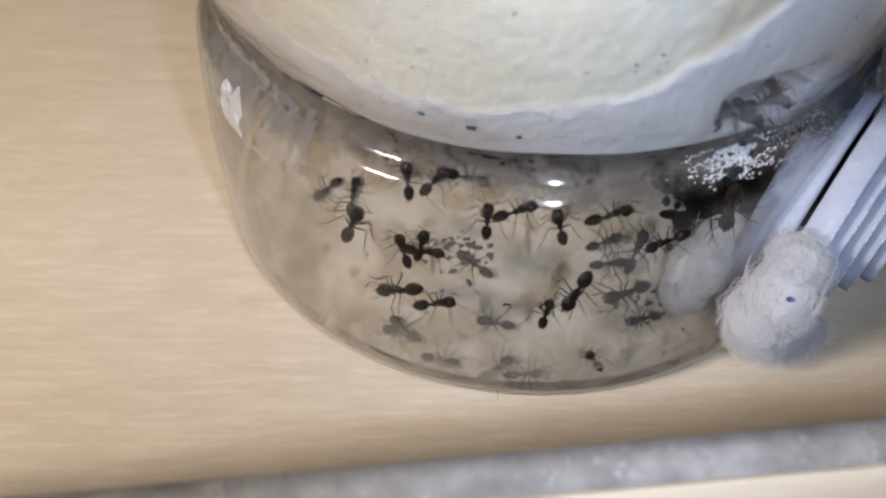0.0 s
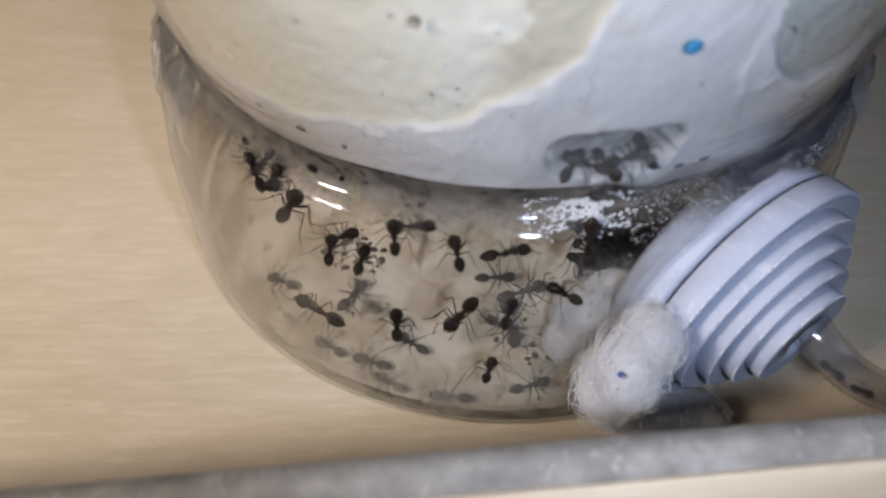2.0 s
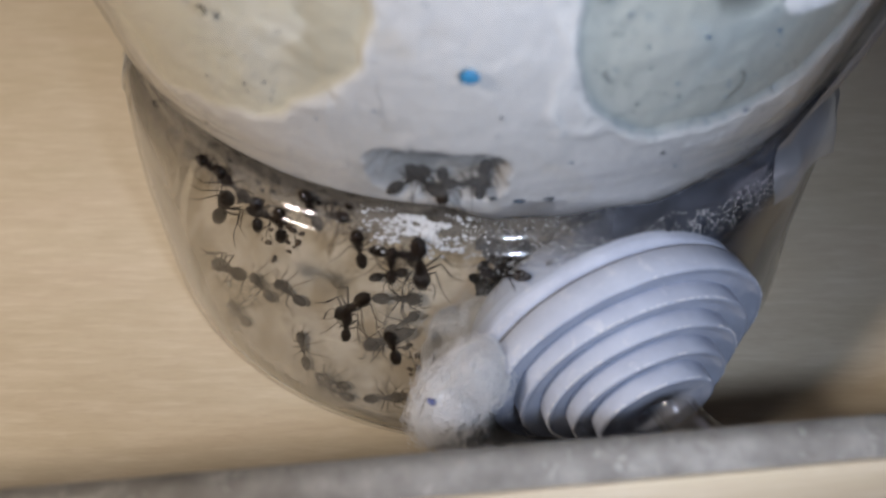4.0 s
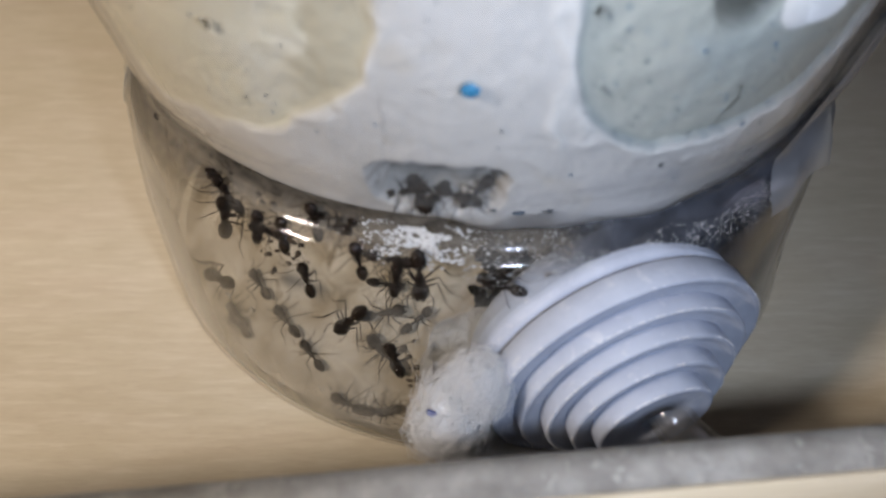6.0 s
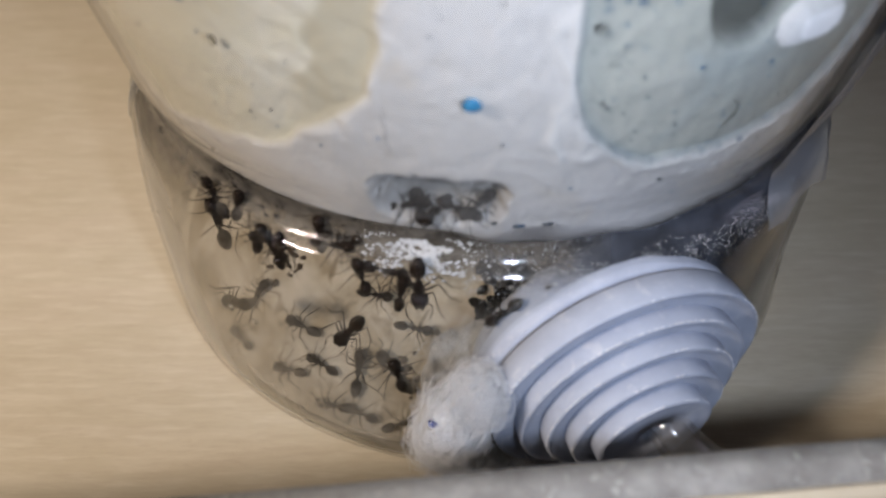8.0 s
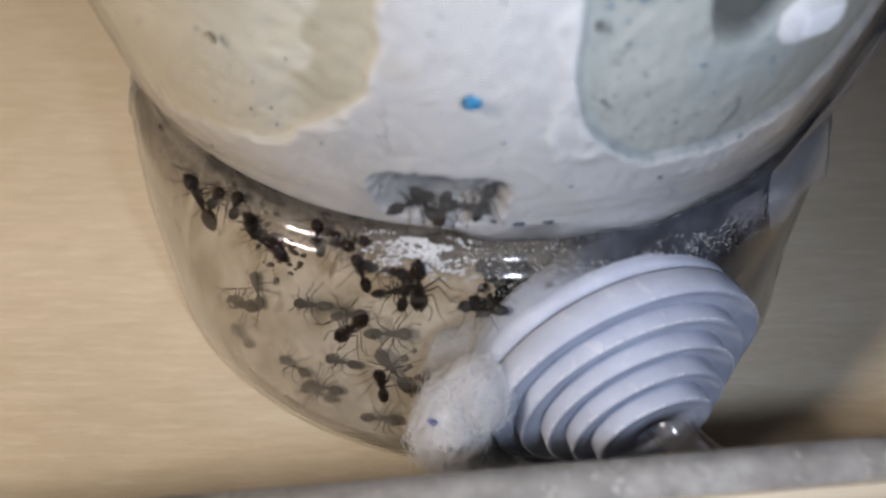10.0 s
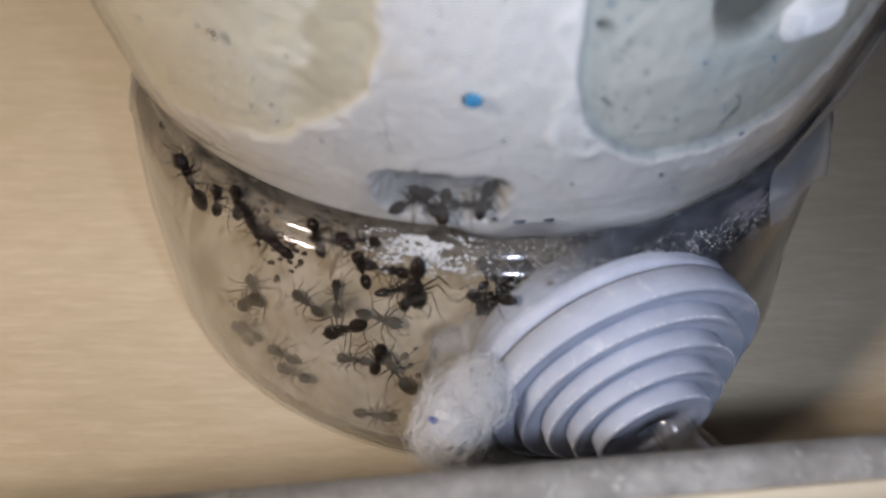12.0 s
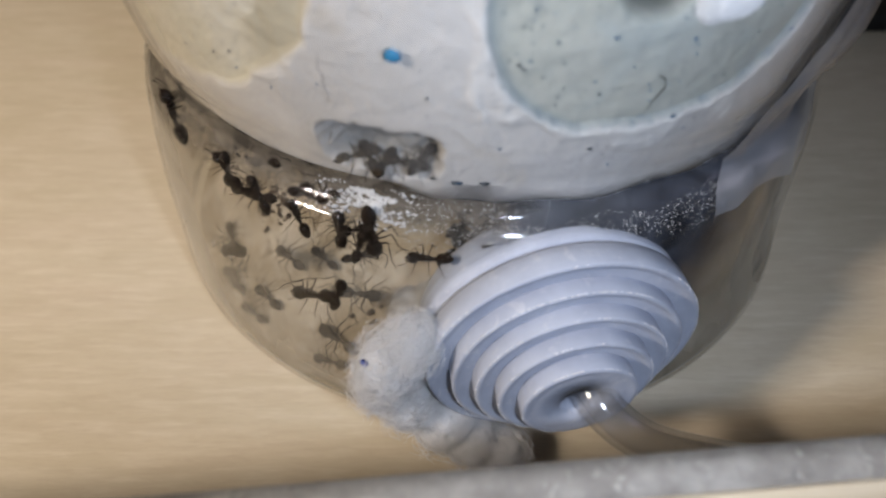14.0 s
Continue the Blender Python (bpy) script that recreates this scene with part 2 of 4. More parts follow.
def tube_mesh(path, radii, steps=12, caps=True):
    """A round body along a path of points, with a radius at each."""
    bm = bmesh.new()
    rings = []
    side = None
    for k, p in enumerate(path):
        a, b = path[max(k - 1, 0)], path[min(k + 1, len(path) - 1)]
        d = (Vector(b) - Vector(a)).normalized()
        if side is None:
            side = d.orthogonal().normalized()
        side = (side - d * side.dot(d)).normalized()
        up = d.cross(side)
        rings.append([bm.verts.new(Vector(p) + radii[k] * (side * math.cos(w) + up * math.sin(w))) for w in (2 * math.pi * i / steps for i in range(steps))])
    for a, b in zip(rings, rings[1:]):
        for i in range(steps):
            bm.faces.new((a[i], a[(i + 1) % steps], b[(i + 1) % steps], b[i]))
    if caps:
        bm.faces.new(rings[0][::-1])
        bm.faces.new(rings[-1])
    return bm


def merged(parts):
    bm = bmesh.new()
    for src in parts:
        me = bpy.data.meshes.new("tmp")
        src.to_mesh(me)
        src.free()
        bm.from_mesh(me)
        bpy.data.meshes.remove(me)
    return bm


def empty(name):
    return new(name)


# ---- the room and the board ----
floor_board = part("tabletop", box(-60, 60, 1.2, 60, -1.8, 0, 0.05), WOOD, label="pale wood laminate board with fine straight grain")
tagged(floor_board, category="tabletop", kind="structure")
for name, dims in (("wall_north", (-150, 150, 150, 160, -75, 165)), ("wall_south", (-150, 150, -160, -150, -75, 165)), ("wall_west", (-160, -150, -160, 160, -75, 165)), ("wall_east", (150, 160, -160, 160, -75, 165))):
    tagged(part(name, box(*dims), WALL_PAINT, smooth=False), "plain painted room wall", "wall", kind="structure")
tagged(part("ceiling", box(-160, 160, -160, 160, 165, 175), WALL_PAINT, smooth=False), "plain painted ceiling", "ceiling", kind="structure")
tagged(part("floor", box(-160, 160, -160, 160, -85, -75), WALL_PAINT, smooth=False), "plain room floor", "floor", kind="structure")

# the raised front strip: a thin board on edge whose raw upper edge faces the lens
strip = empty("front_board")
tagged(strip, "thin laminated board on edge with a raw grey chipped top", "board", kind="structure")
STRIP = pose(0.0090, 0.0281, 0, 0, 0, 5.2)
strip.matrix_world = STRIP
raw = box(-30, 30, -0.342, 0, 0.0, 3.55, 0.03)
part("raw_edge", raw, CHIPBOARD, strip, "raw grey fibreboard edge, chipped and fuzzy")
part("laminate_face", box(-30, 30, -0.42, -0.345, 0.0, 3.50, 0.02), WOOD, strip, "pale wood laminate face")

# ---- the jar ----
jar = empty("ant_nest_jar")
tagged(jar, "clear plastic jar filled with white plaster, standing on pale wood", "ant nest")
jar.matrix_world = jar_pose(0)

WALL_H = (0.0, 0.08, 0.25, 0.6, 1.6, 2.6, 3.0, 3.26, 3.43, 3.55, 3.64, 3.71, 3.80, 3.97, 4.2, 4.5, 5.2, 5.7, 7.0, 12.6)
WALL_R = (4.86, 5.00, 5.06, 5.06, 5.03, 4.99, 4.96, 4.94, 4.91, 4.84, 4.69, 4.645, 4.635, 4.66, 4.72, 4.79, 4.92, 5.00, 5.10, 5.10)


def wall_r(h):
    return float(np.interp(h, WALL_H, WALL_R))


def dent(a, h):
    """The soft bottle is pressed in a little on two flanks, above the foot."""
    d = (a + 141 + 180) % 360 - 180
    e = (a - 20 + 180) % 360 - 180
    return 0.19 * math.exp(-((d / 27) ** 2)) * min(max((h - 2.0) / 2.0, 0), 1) + 0.33 * math.exp(-((e / 25) ** 2)) * min(max((h - 0.1) / 1.4, 0), 1)


def smooth_wall():
    hs = sorted(set([0.0, 0.05, 0.1, 0.18, 0.27, 0.4] + [0.4 + 0.2 * k for k in range(12)] + [2.8 + 0.04 * k for k in range(40)] + [4.4 + 0.2 * k for k in range(42)]))
    kern = np.array([1, 4, 6, 4, 1]) / 16
    rs = np.array([wall_r(h) for h in hs])
    rs[7:-2] = np.convolve(rs, kern, "same")[7:-2]
    return list(zip(rs, hs))


OUTER = smooth_wall()
inner = [(r - 0.05, max(h, 0.06)) for r, h in OUTER]
shell = lathe([(0.0, 0.0)] + OUTER + [(r, h) for r, h in inner[::-1]] + [(0.0, 0.06)], 360)
for v in shell.verts:
    r = math.hypot(v.co.x, v.co.y)
    if r > 3:
        k = 1 - dent(math.degrees(math.atan2(v.co.y, v.co.x)), v.co.z) / r
        v.co.x, v.co.y = v.co.x * k, v.co.y * k
shell_ob = part("shell", shell, JAR_CLEAR, jar, "clear plastic wall with a waist groove")
shell_ob.data.materials.append(JAR_INSIDE)
rings = len(OUTER) * 360
for p in shell_ob.data.polygons:
    p.material_index = 1 if min(p.vertices) > rings else 0


def bell(x, lo, hi, soft):
    """1 between lo and hi, falling to 0 over soft on both sides."""
    def step(v):
        v = min(max(v, 0.0), 1.0)
        return v * v * (3 - 2 * v)
    return step((x - lo) / soft + 0.5) * step((hi - x) / soft + 0.5)


def chamber(a, h, centre_a, centre_h, half_a, half_h, power, soft, wobble):
    """1 inside a rounded window cut into the plaster, 0 outside, with a ragged edge."""
    u, v = (a - centre_a) / half_a, (h - centre_h) / half_h
    d = (abs(u) ** power + abs(v) ** power) ** (1 / power)
    d += wobble * (noise.noise(Vector((a * 0.16, h * 2.0, centre_a))))
    s = min(max((1 - d) / soft + 0.5, 0), 1)
    return s * s * (3 - 2 * s)


def plaster_recess(a, h):
    """How deep the plaster stands behind the plastic, and which of its faces it is: cream, damp, slot, and the edges of each."""
    rag = 0.9 * noise.noise(Vector((a * 0.55, h * 6.0, 3.0))) + 0.6 * noise.noise(Vector((a * 1.4, h * 15.0, 8.0)))
    aa, hh = a + 0.45 * rag, h + 0.028 * rag
    cream = chamber(aa, hh, -109, 6.75, 40.0, 2.22, 2.6, 0.05, 0.07)
    damp = chamber(a + 0.25 * rag, h + 0.02 * rag, -33.8, 6.75, 18.9, 2.00, 3.0, 0.022, 0.035)
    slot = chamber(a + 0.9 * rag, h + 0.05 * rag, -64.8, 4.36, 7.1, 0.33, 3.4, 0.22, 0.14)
    hole = chamber(a, h, -36.2, 6.52, 4.3, 0.60, 3.2, 0.30, 0.12)
    fold = 1 - abs(noise.noise(Vector((a * 0.11 + h * 0.5, h * 1.1 - a * 0.02, 6.0)))) * 3.2
    grainy = noise.noise(Vector((a * 0.6, h * 7, 5.0)))
    depth = 0.045 + max(0.0, 0.03 * noise.noise(Vector((a * 0.12, h * 1.4, 1.0)))) + 0.006 * grainy
    depth += cream * (0.2 + 0.8 * bell(a, -86, -60, 14)) * (0.055 + 0.025 * noise.noise(Vector((a * 0.07, h * 0.8, 7.0))) + 0.006 * grainy - 0.007 * max(fold, 0.0))
    depth += damp * (0.075 + 0.02 * noise.noise(Vector((a * 0.1, h * 0.8, 9.0))) + 0.006 * grainy)
    depth += hole * 0.14
    depth += slot * (0.38 + 0.05 * grainy)
    # crumbled lips round the openings
    lip_c = chamber(aa, hh, -109, 6.75, 41.5, 2.36, 2.6, 0.05, 0.10) - cream
    lip_d = chamber(aa, hh, -34.8, 6.75, 19.9, 2.26, 3.0, 0.05, 0.16) - damp
    fresh = min(max(max(lip_c * (0.25 + 0.7 * rag), lip_d * (0.8 + rag)), 0.0), 1.0)
    depth -= 0.022 * fresh
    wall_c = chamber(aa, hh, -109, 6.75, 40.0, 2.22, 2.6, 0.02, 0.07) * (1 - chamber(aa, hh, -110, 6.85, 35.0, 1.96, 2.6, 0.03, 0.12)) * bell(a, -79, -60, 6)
    edge_d = 4 * damp * (1 - damp)
    near = chamber(a, h, -33.8, 6.75, 18.5, 1.955, 3.0, 0.06, 0.04)
    tint = max(edge_d, damp * (1 - near)) * min(max(0.55 + 0.3 * rag, 0.0), 1.0)
    # the rim's shaded lower bevel, painted brownish on one flank
    rim_shade = bell(a, -172, -97, 22) * min(max((4.42 + 0.16 * noise.noise(Vector((a * 0.10, 2.0, 6.0))) + 0.05 * rag - h) / 0.3, 0.0), 1.0)
    return depth, cream, damp, slot, fresh, max(wall_c, 0.0), tint, hole, rim_shade


MASKS = ("cream", "damp", "slot", "fresh", "tan", "tint", "hole", "rim_shade")


def rim_sag(a):
    """How far the plaster's lower rim hangs down into the groove."""
    a = (a + 180) % 360 - 180
    return -0.24 * bell(a, -61, 6, 9) * (0.8 + 0.35 * noise.noise(Vector((a * 0.12, 0.0, 2.0))))


def build_plaster():
    cols = [(-175 + 0.3 * k) for k in range(617)] + [10 + 5.0 * k for k in range(1, 35)]
    low = 3.9
    rows = [low + 0.032 * k for k in range(96)] + [7.0 + 0.5 * k for k in range(10)]
    verts, faces, masks = [], [], []
    for h in rows:
        for a in cols:
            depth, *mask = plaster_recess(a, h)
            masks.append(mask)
            if h == low:
                depth = 0.06
            sag = 0.10 * noise.noise(Vector((math.cos(radians(a)) * 2.2, math.sin(radians(a)) * 2.2, 4.0))) if h < low + 0.04 else 0
            sag += rim_sag(a) if h < low + 0.02 else 0
            r = wall_r(h) - 0.05 - depth - dent(a, h)
            verts.append((r * math.cos(radians(a)) * CM, r * math.sin(radians(a)) * CM, (h + sag) * CM))
    n = len(cols)
    for i in range(len(rows) - 1):
        for k in range(n):
            k2 = (k + 1) % n
            faces.append((i * n + k, i * n + k2, (i + 1) * n + k2, (i + 1) * n + k))
    base = len(verts)
    verts += [(0, 0, 3.75 * CM), (0, 0, rows[-1] * CM)]
    for k in range(n):
        k2 = (k + 1) % n
        faces.append((base, k2, k))
        faces.append((base + 1, (len(rows) - 1) * n + k, (len(rows) - 1) * n + k2))
    me = bpy.data.meshes.new("plaster")
    me.from_pydata(verts, [], faces)
    me.materials.append(PLASTER)
    for i, name in enumerate(MASKS):
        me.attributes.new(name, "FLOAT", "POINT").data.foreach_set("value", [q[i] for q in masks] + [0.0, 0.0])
    me.polygons.foreach_set("use_smooth", [True] * len(faces))
    me.update()
    ob = new("plaster", me)
    ob.parent = jar
    ob["label"] = "white plaster block with carved chambers behind the plastic"
    return ob


build_plaster()

# the pale floor of the lower chamber
MOUND_R = (0.0, 1.5, 2.6, 3.2, 3.6, 4.1, 4.6, 4.85)
MOUND_H = (2.25, 2.20, 2.05, 1.80, 1.42, 0.92, 0.42, 0.18)


def mound_h(x, y):
    return float(np.interp(math.hypot(x, y), MOUND_R, MOUND_H)) + 0.05 * noise.noise(Vector((x * 0.9, y * 0.9, 2.0)))


floor_mesh = lathe([(4.85 * k / 40, 1) for k in range(41)], 120)
for v in floor_mesh.verts:
    v.co.z = mound_h(v.co.x, v.co.y) + 0.015 * noise.noise(v.co * 4.0)
part("chamber_floor", floor_mesh, NEST_FLOOR, jar, "cream plaster mound rising from the wall, stained")

# the stepped rubber plug
PLUG_ANGLE, PLUG_H, PLUG_TILT = -39.3, 2.0, -3.0


def plug_frame():
    """From the plug's own axis (z, outward) to the jar."""
    a = radians(PLUG_ANGLE)
    out = Vector((math.cos(a), math.sin(a), math.tan(radians(PLUG_TILT)))).normalized()
    side = Vector((-math.sin(a), math.cos(a), 0))
    up = out.cross(side)
    m = Matrix((side, up, out)).transposed().to_4x4()
    m.translation = Vector((math.cos(a), math.sin(a), 0)) * 4.8 - side * 0.2 + Vector((0, 0, PLUG_H))
    return m


PLUG = plug_frame()


plug = empty("plug")
plug.parent = jar
plug["label"] = "grey rubber stepped cable plug"
part("flange", lathe([(1.2, -0.45), (1.49, -0.45), (1.53, -0.38), (1.53, 0.02), (1.50, 0.06), (1.3, 0.06), (1.2, 0.03)], 96, PLUG, True), RUBBER, plug)
STEPS = ((1.585, 0.125, 0.45), (1.33, 0.35, 0.61), (1.10, 0.51, 0.77), (0.88, 0.67, 0.93), (0.66, 0.83, 1.09))
for r, z0, z1 in STEPS:
    dip = 0.055 if r > 0.7 else 0.015
    part("step", lathe([(0.23, z0), (r - 0.04, z0), (r - 0.012, z0 + 0.02), (r, z1 - 0.03), (r - 0.010, z1 - 0.008), (r - 0.035, z1), (r - 0.065, z1 - 0.2 * dip), (r - 0.10, z1 - 0.8 * dip), (r - 0.16, z1 - dip), (0.23, z1 - dip)], 96, PLUG, True), RUBBER, plug)
chips = []
chip_rnd = random.Random(77)
for r, z0, z1 in STEPS:
    for k in range(150):
        w = 2 * math.pi * k / 150 + chip_rnd.uniform(-0.02, 0.02)
        if noise.noise(Vector((math.cos(w) * 3, math.sin(w) * 3, r * 5))) < 0.02:
            continue
        m = PLUG @ Matrix.Rotation(w, 4, "Z") @ Matrix.Translation((r - 0.008, 0, z1 - 0.014))
        s = chip_rnd.uniform(0.008, 0.019)
        chip = bmesh.new()
        bmesh.ops.create_icosphere(chip, subdivisions=1, radius=1)
        for v in chip.verts:
            v.co = m @ Vector((v.co.x * s * 0.7, v.co.y * s * chip_rnd.uniform(1.0, 3.0), v.co.z * s * 0.8))
        chips.append(chip)


# the clear tube that leaves the plug and runs along the front board, drawn where it lies at the end of the clip
HUB = (1.53, 4.36, 1.95)
TUBE_PATH = [(1.44, 4.80, 1.98), (1.54, 4.42, 1.95), (1.82, 4.18, 1.77), (2.28, 4.15, 1.42), (3.0, 4.29, 0.98), (3.81, 4.46, 0.62), (5.54, 4.77, 0.36), (9.0, 5.6, 0.32)]


def curve_points(points, n):
    """n points on a smooth curve through the given ones."""
    pts = [Vector(p) for p in points]
    pts = [2 * pts[0] - pts[1]] + pts + [2 * pts[-1] - pts[-2]]
    out = []
    for k in range(n):
        s = k / (n - 1) * (len(pts) - 3)
        i = min(int(s), len(pts) - 4)
        u = s - i
        a, b, c, d = pts[i:i + 4]
        out.append(0.5 * ((2 * b) + (c - a) * u + (2 * a - 5 * b + 4 * c - d) * u * u + (3 * b - a - 3 * c + d) * u ** 3))
    return out


TUBE_CLEAR = thin_plastic("clear_hose", (0.90, 0.895, 0.89), 0.10, 0.08, 0.045)
END_INV = pose(0.464, 10.122, 0, 0, 0, -39.73).inverted()
hub = END_INV @ Vector(HUB)
hose_line = [END_INV @ p - hub for p in curve_points(TUBE_PATH, 60)]
hose = merged([tube_mesh(hose_line, [radius] * 60, 28, False) for radius in (0.235, 0.165)])
hose_ob = part("hose", hose, TUBE_CLEAR, jar, "clear plastic hose curving away from the plug")
hose_ob.location = hub * CM
HOSE_TURN = [(0.0, -40.0), (1.25, -40.0), (2.0, -34.0), (3.0, -12.0), (13.2, -12.0), (13.5, -5.0), (14.0, -5.0)]

part("bore", lathe([(0, 0.62), (0.24, 0.62), (0.24, 0.56), (0, 0.56)], 24, PLUG), RUBBER, plug, "grey bore of the plug")

# ---- cotton ----
COTTON, nt_c, b_c = material("cotton_wool")
fluff = noise_tex(nt_c, coords(nt_c), 1800, 5, 0.75)
nt_c.links.new(ramp(nt_c, fluff, [(0.3, (0.90, 0.90, 0.90)), (0.7, (0.96, 0.96, 0.96))]), b_c.inputs["Base Color"])
b_c.inputs["Roughness"].default_value = 1.0
b_c.inputs["Specular IOR Level"].default_value = 0.05
b_c.inputs["Subsurface Weight"].default_value = 0.5
b_c.inputs["Subsurface Radius"].default_value = (0.002, 0.002, 0.002)
b_c.inputs["Sheen Weight"].default_value = 0.6
bump(nt_c, b_c, fluff, 0.5, 0.0004)


def wad_mesh(lumps, seed, rough=0.10):
    """Cotton pulled into a few lumps: (x, y, z, rx, ry, rz) each, melted into one ragged skin."""
    bm = bmesh.new()
    for x, y, z, rx, ry, rz in lumps:
        made = bmesh.ops.create_icosphere(bm, subdivisions=3, radius=1)["verts"]
        for v in made:
            n = v.co.copy()
            k = 1 + rough * 1.6 * noise.noise(n * 1.6 + Vector((seed, x, z))) + rough * 0.9 * noise.noise(n * 4.5 + Vector((z, seed, x)))
            v.co = Vector((x + n.x * rx * k, y + n.y * ry * k, z + n.z * rz * k))
    return bm


def fibre_mesh(lumps, count, seed, length=0.35, thick=0.0035, loose=0.06):
    """Fibres that wind round the lumps, a few of them standing off."""
    rnd = random.Random(seed)
    bm = bmesh.new()
    for _ in range(count):
        x, y, z, rx, ry, rz = rnd.choice(lumps)
        n = Vector((rnd.gauss(0, 1), rnd.gauss(0, 1), rnd.gauss(0, 1))).normalized()
        axis = n.cross(Vector((rnd.gauss(0, 1), rnd.gauss(0, 1), rnd.gauss(0, 1)))).normalized()
        wind = length * rnd.uniform(0.5, 1.4) / max(rx, rz) / 7
        stray = rnd.random() < loose
        lift, away = rnd.uniform(0.97, 1.05), (rnd.uniform(0.0, 0.075) if stray else rnd.uniform(-0.004, 0.007))
        path = []
        for k in range(8):
            out = lift + away * k
            path.append(Vector((x + n.x * rx * out, y + n.y * ry * out, z + n.z * rz * out)))
            axis = (axis + 0.16 * Vector((rnd.gauss(0, 1), rnd.gauss(0, 1), rnd.gauss(0, 1)))).normalized()
            n = (Matrix.Rotation(wind, 3, axis) @ n).normalized()
        d = (path[-1] - path[0]).normalized()
        side = d.orthogonal().normalized() * thick
        up = d.cross(side).normalized() * thick
        rows = [[bm.verts.new(q + o) for o in (side, up - side * 0.5, -up - side * 0.5)] for q in path]
        for a, b in zip(rows, rows[1:]):
            for i in range(3):
                bm.faces.new((a[i], a[(i + 1) % 3], b[(i + 1) % 3], b[i]))
    return bm


CLOUDS = bpy.data.textures.new("cotton_clouds", "CLOUDS")
CLOUDS.noise_scale, CLOUDS.noise_depth = 0.0014, 5


def felted(ob):
    """Melts the lumps of a wad into one soft skin with a fluffy relief."""
    skin = ob.modifiers.new("skin", "REMESH")
    skin.mode, skin.voxel_size, skin.use_smooth_shade = "VOXEL", 0.0004, True
    soft = ob.modifiers.new("soft", "SMOOTH")
    soft.factor, soft.iterations = 0.6, 20
    relief = ob.modifiers.new("relief", "DISPLACE")
    relief.texture, relief.strength, relief.texture_coords = CLOUDS, 0.0004, "LOCAL"
    return ob


OUTER_WAD = [(2.58, -4.90, 2.10, 0.33, 0.38, 0.42), (2.42, -4.86, 1.62, 0.31, 0.37, 0.40), (2.74, -4.70, 2.42, 0.28, 0.31, 0.30), (2.62, -4.68, 1.12, 0.30, 0.35, 0.36),
             (2.95, -4.48, 0.68, 0.35, 0.36, 0.30), (3.25, -4.34, 0.46, 0.38, 0.34, 0.24), (3.6, -4.15, 0.34, 0.36, 0.31, 0.18)]
wad = felted(part("cotton_wad", wad_mesh([(x, y, z, rx * 0.95, ry * 0.95, rz * 0.95) for x, y, z, rx, ry, rz in OUTER_WAD], 3), COTTON, jar, "white cotton wool stuffed round the plug outside"))
tagged(part("loose_fluff", merged([fibre_mesh(OUTER_WAD[:3] + OUTER_WAD, 2200, 11, 0.95, 0.0027), fibre_mesh(OUTER_WAD[:3] + OUTER_WAD, 3600, 17, 0.42, 0.0021, 0.95)]), COTTON, wad), kind="stuff")
part("blue_fleck", lathe([(0, -0.02), (0.045, -0.01), (0.05, 0.01), (0, 0.02)], 10, Matrix.Translation((2.50, -5.21, 2.39)) @ Matrix.Diagonal((1.1, 0.7, 0.7, 1))), speckled("blue_ink", (0.02, 0.06, 0.35), (0.02, 0.05, 0.25), 90, 900, 0.6), wad, "tiny dark blue fleck")
# greyer cotton: the haze of the fogged wall is put into its colour
INNER_COTTON = speckled("inner_cotton", (0.82, 0.82, 0.81), (0.74, 0.735, 0.72), 200, 1500, 1.0, 0.4, 0.0003)
INNER_WAD = [(2.05, -3.88, 1.42, 0.46, 0.36, 0.56), (2.35, -3.76, 1.76, 0.46, 0.37, 0.46), (1.90, -3.98, 1.06, 0.36, 0.30, 0.40)]
wad2 = felted(part("cotton_wad", wad_mesh([(x, y, z, rx * 0.86, ry * 0.9, rz * 0.86) for x, y, z, rx, ry, rz in INNER_WAD], 8), INNER_COTTON, jar, "white cotton wool seen through the plastic"))
tagged(part("loose_fluff", fibre_mesh([(x, y, z, rx * 0.88, ry * 0.9, rz * 0.88) for x, y, z, rx, ry, rz in INNER_WAD], 3000, 12, 0.6, 0.003), INNER_COTTON, wad2), kind="stuff")

# ---- condensation on the inner face ----
def maths(nt, operation, a, b):
    n = nt.nodes.new("ShaderNodeMath")
    n.operation = operation
    for sock, val in zip(n.inputs, (a, b)):
        if isinstance(val, (int, float)):
            sock.default_value = val
        else:
            nt.links.new(val, sock)
    return n.outputs[0]


def span(nt, value, lo, hi, to_lo, to_hi):
    n = nt.nodes.new("ShaderNodeMapRange")
    n.interpolation_type = "SMOOTHSTEP"
    for key, val in (("From Min", lo), ("From Max", hi), ("To Min", to_lo), ("To Max", to_hi)):
        n.inputs[key].default_value = val
    nt.links.new(value, n.inputs["Value"])
    return n.outputs[0]


def axes(nt):
    c = nt.nodes.new("ShaderNodeTexCoord")
    sep = nt.nodes.new("ShaderNodeSeparateXYZ")
    nt.links.new(c.outputs["Object"], sep.inputs[0])
    return sep.outputs


def film_of(m, nt, surface, fac):
    """A film on the wall: a share fac of the surface, the rest clear."""
    clear = nt.nodes.new("ShaderNodeBsdfTransparent")
    mx = nt.nodes.new("ShaderNodeMixShader")
    nt.links.new(fac, mx.inputs[0])
    nt.links.new(clear.outputs[0], mx.inputs[1])
    nt.links.new(surface, mx.inputs[2])
    nt.links.new(mx.outputs[0], nt.nodes["Material Output"].inputs["Surface"])
    return m


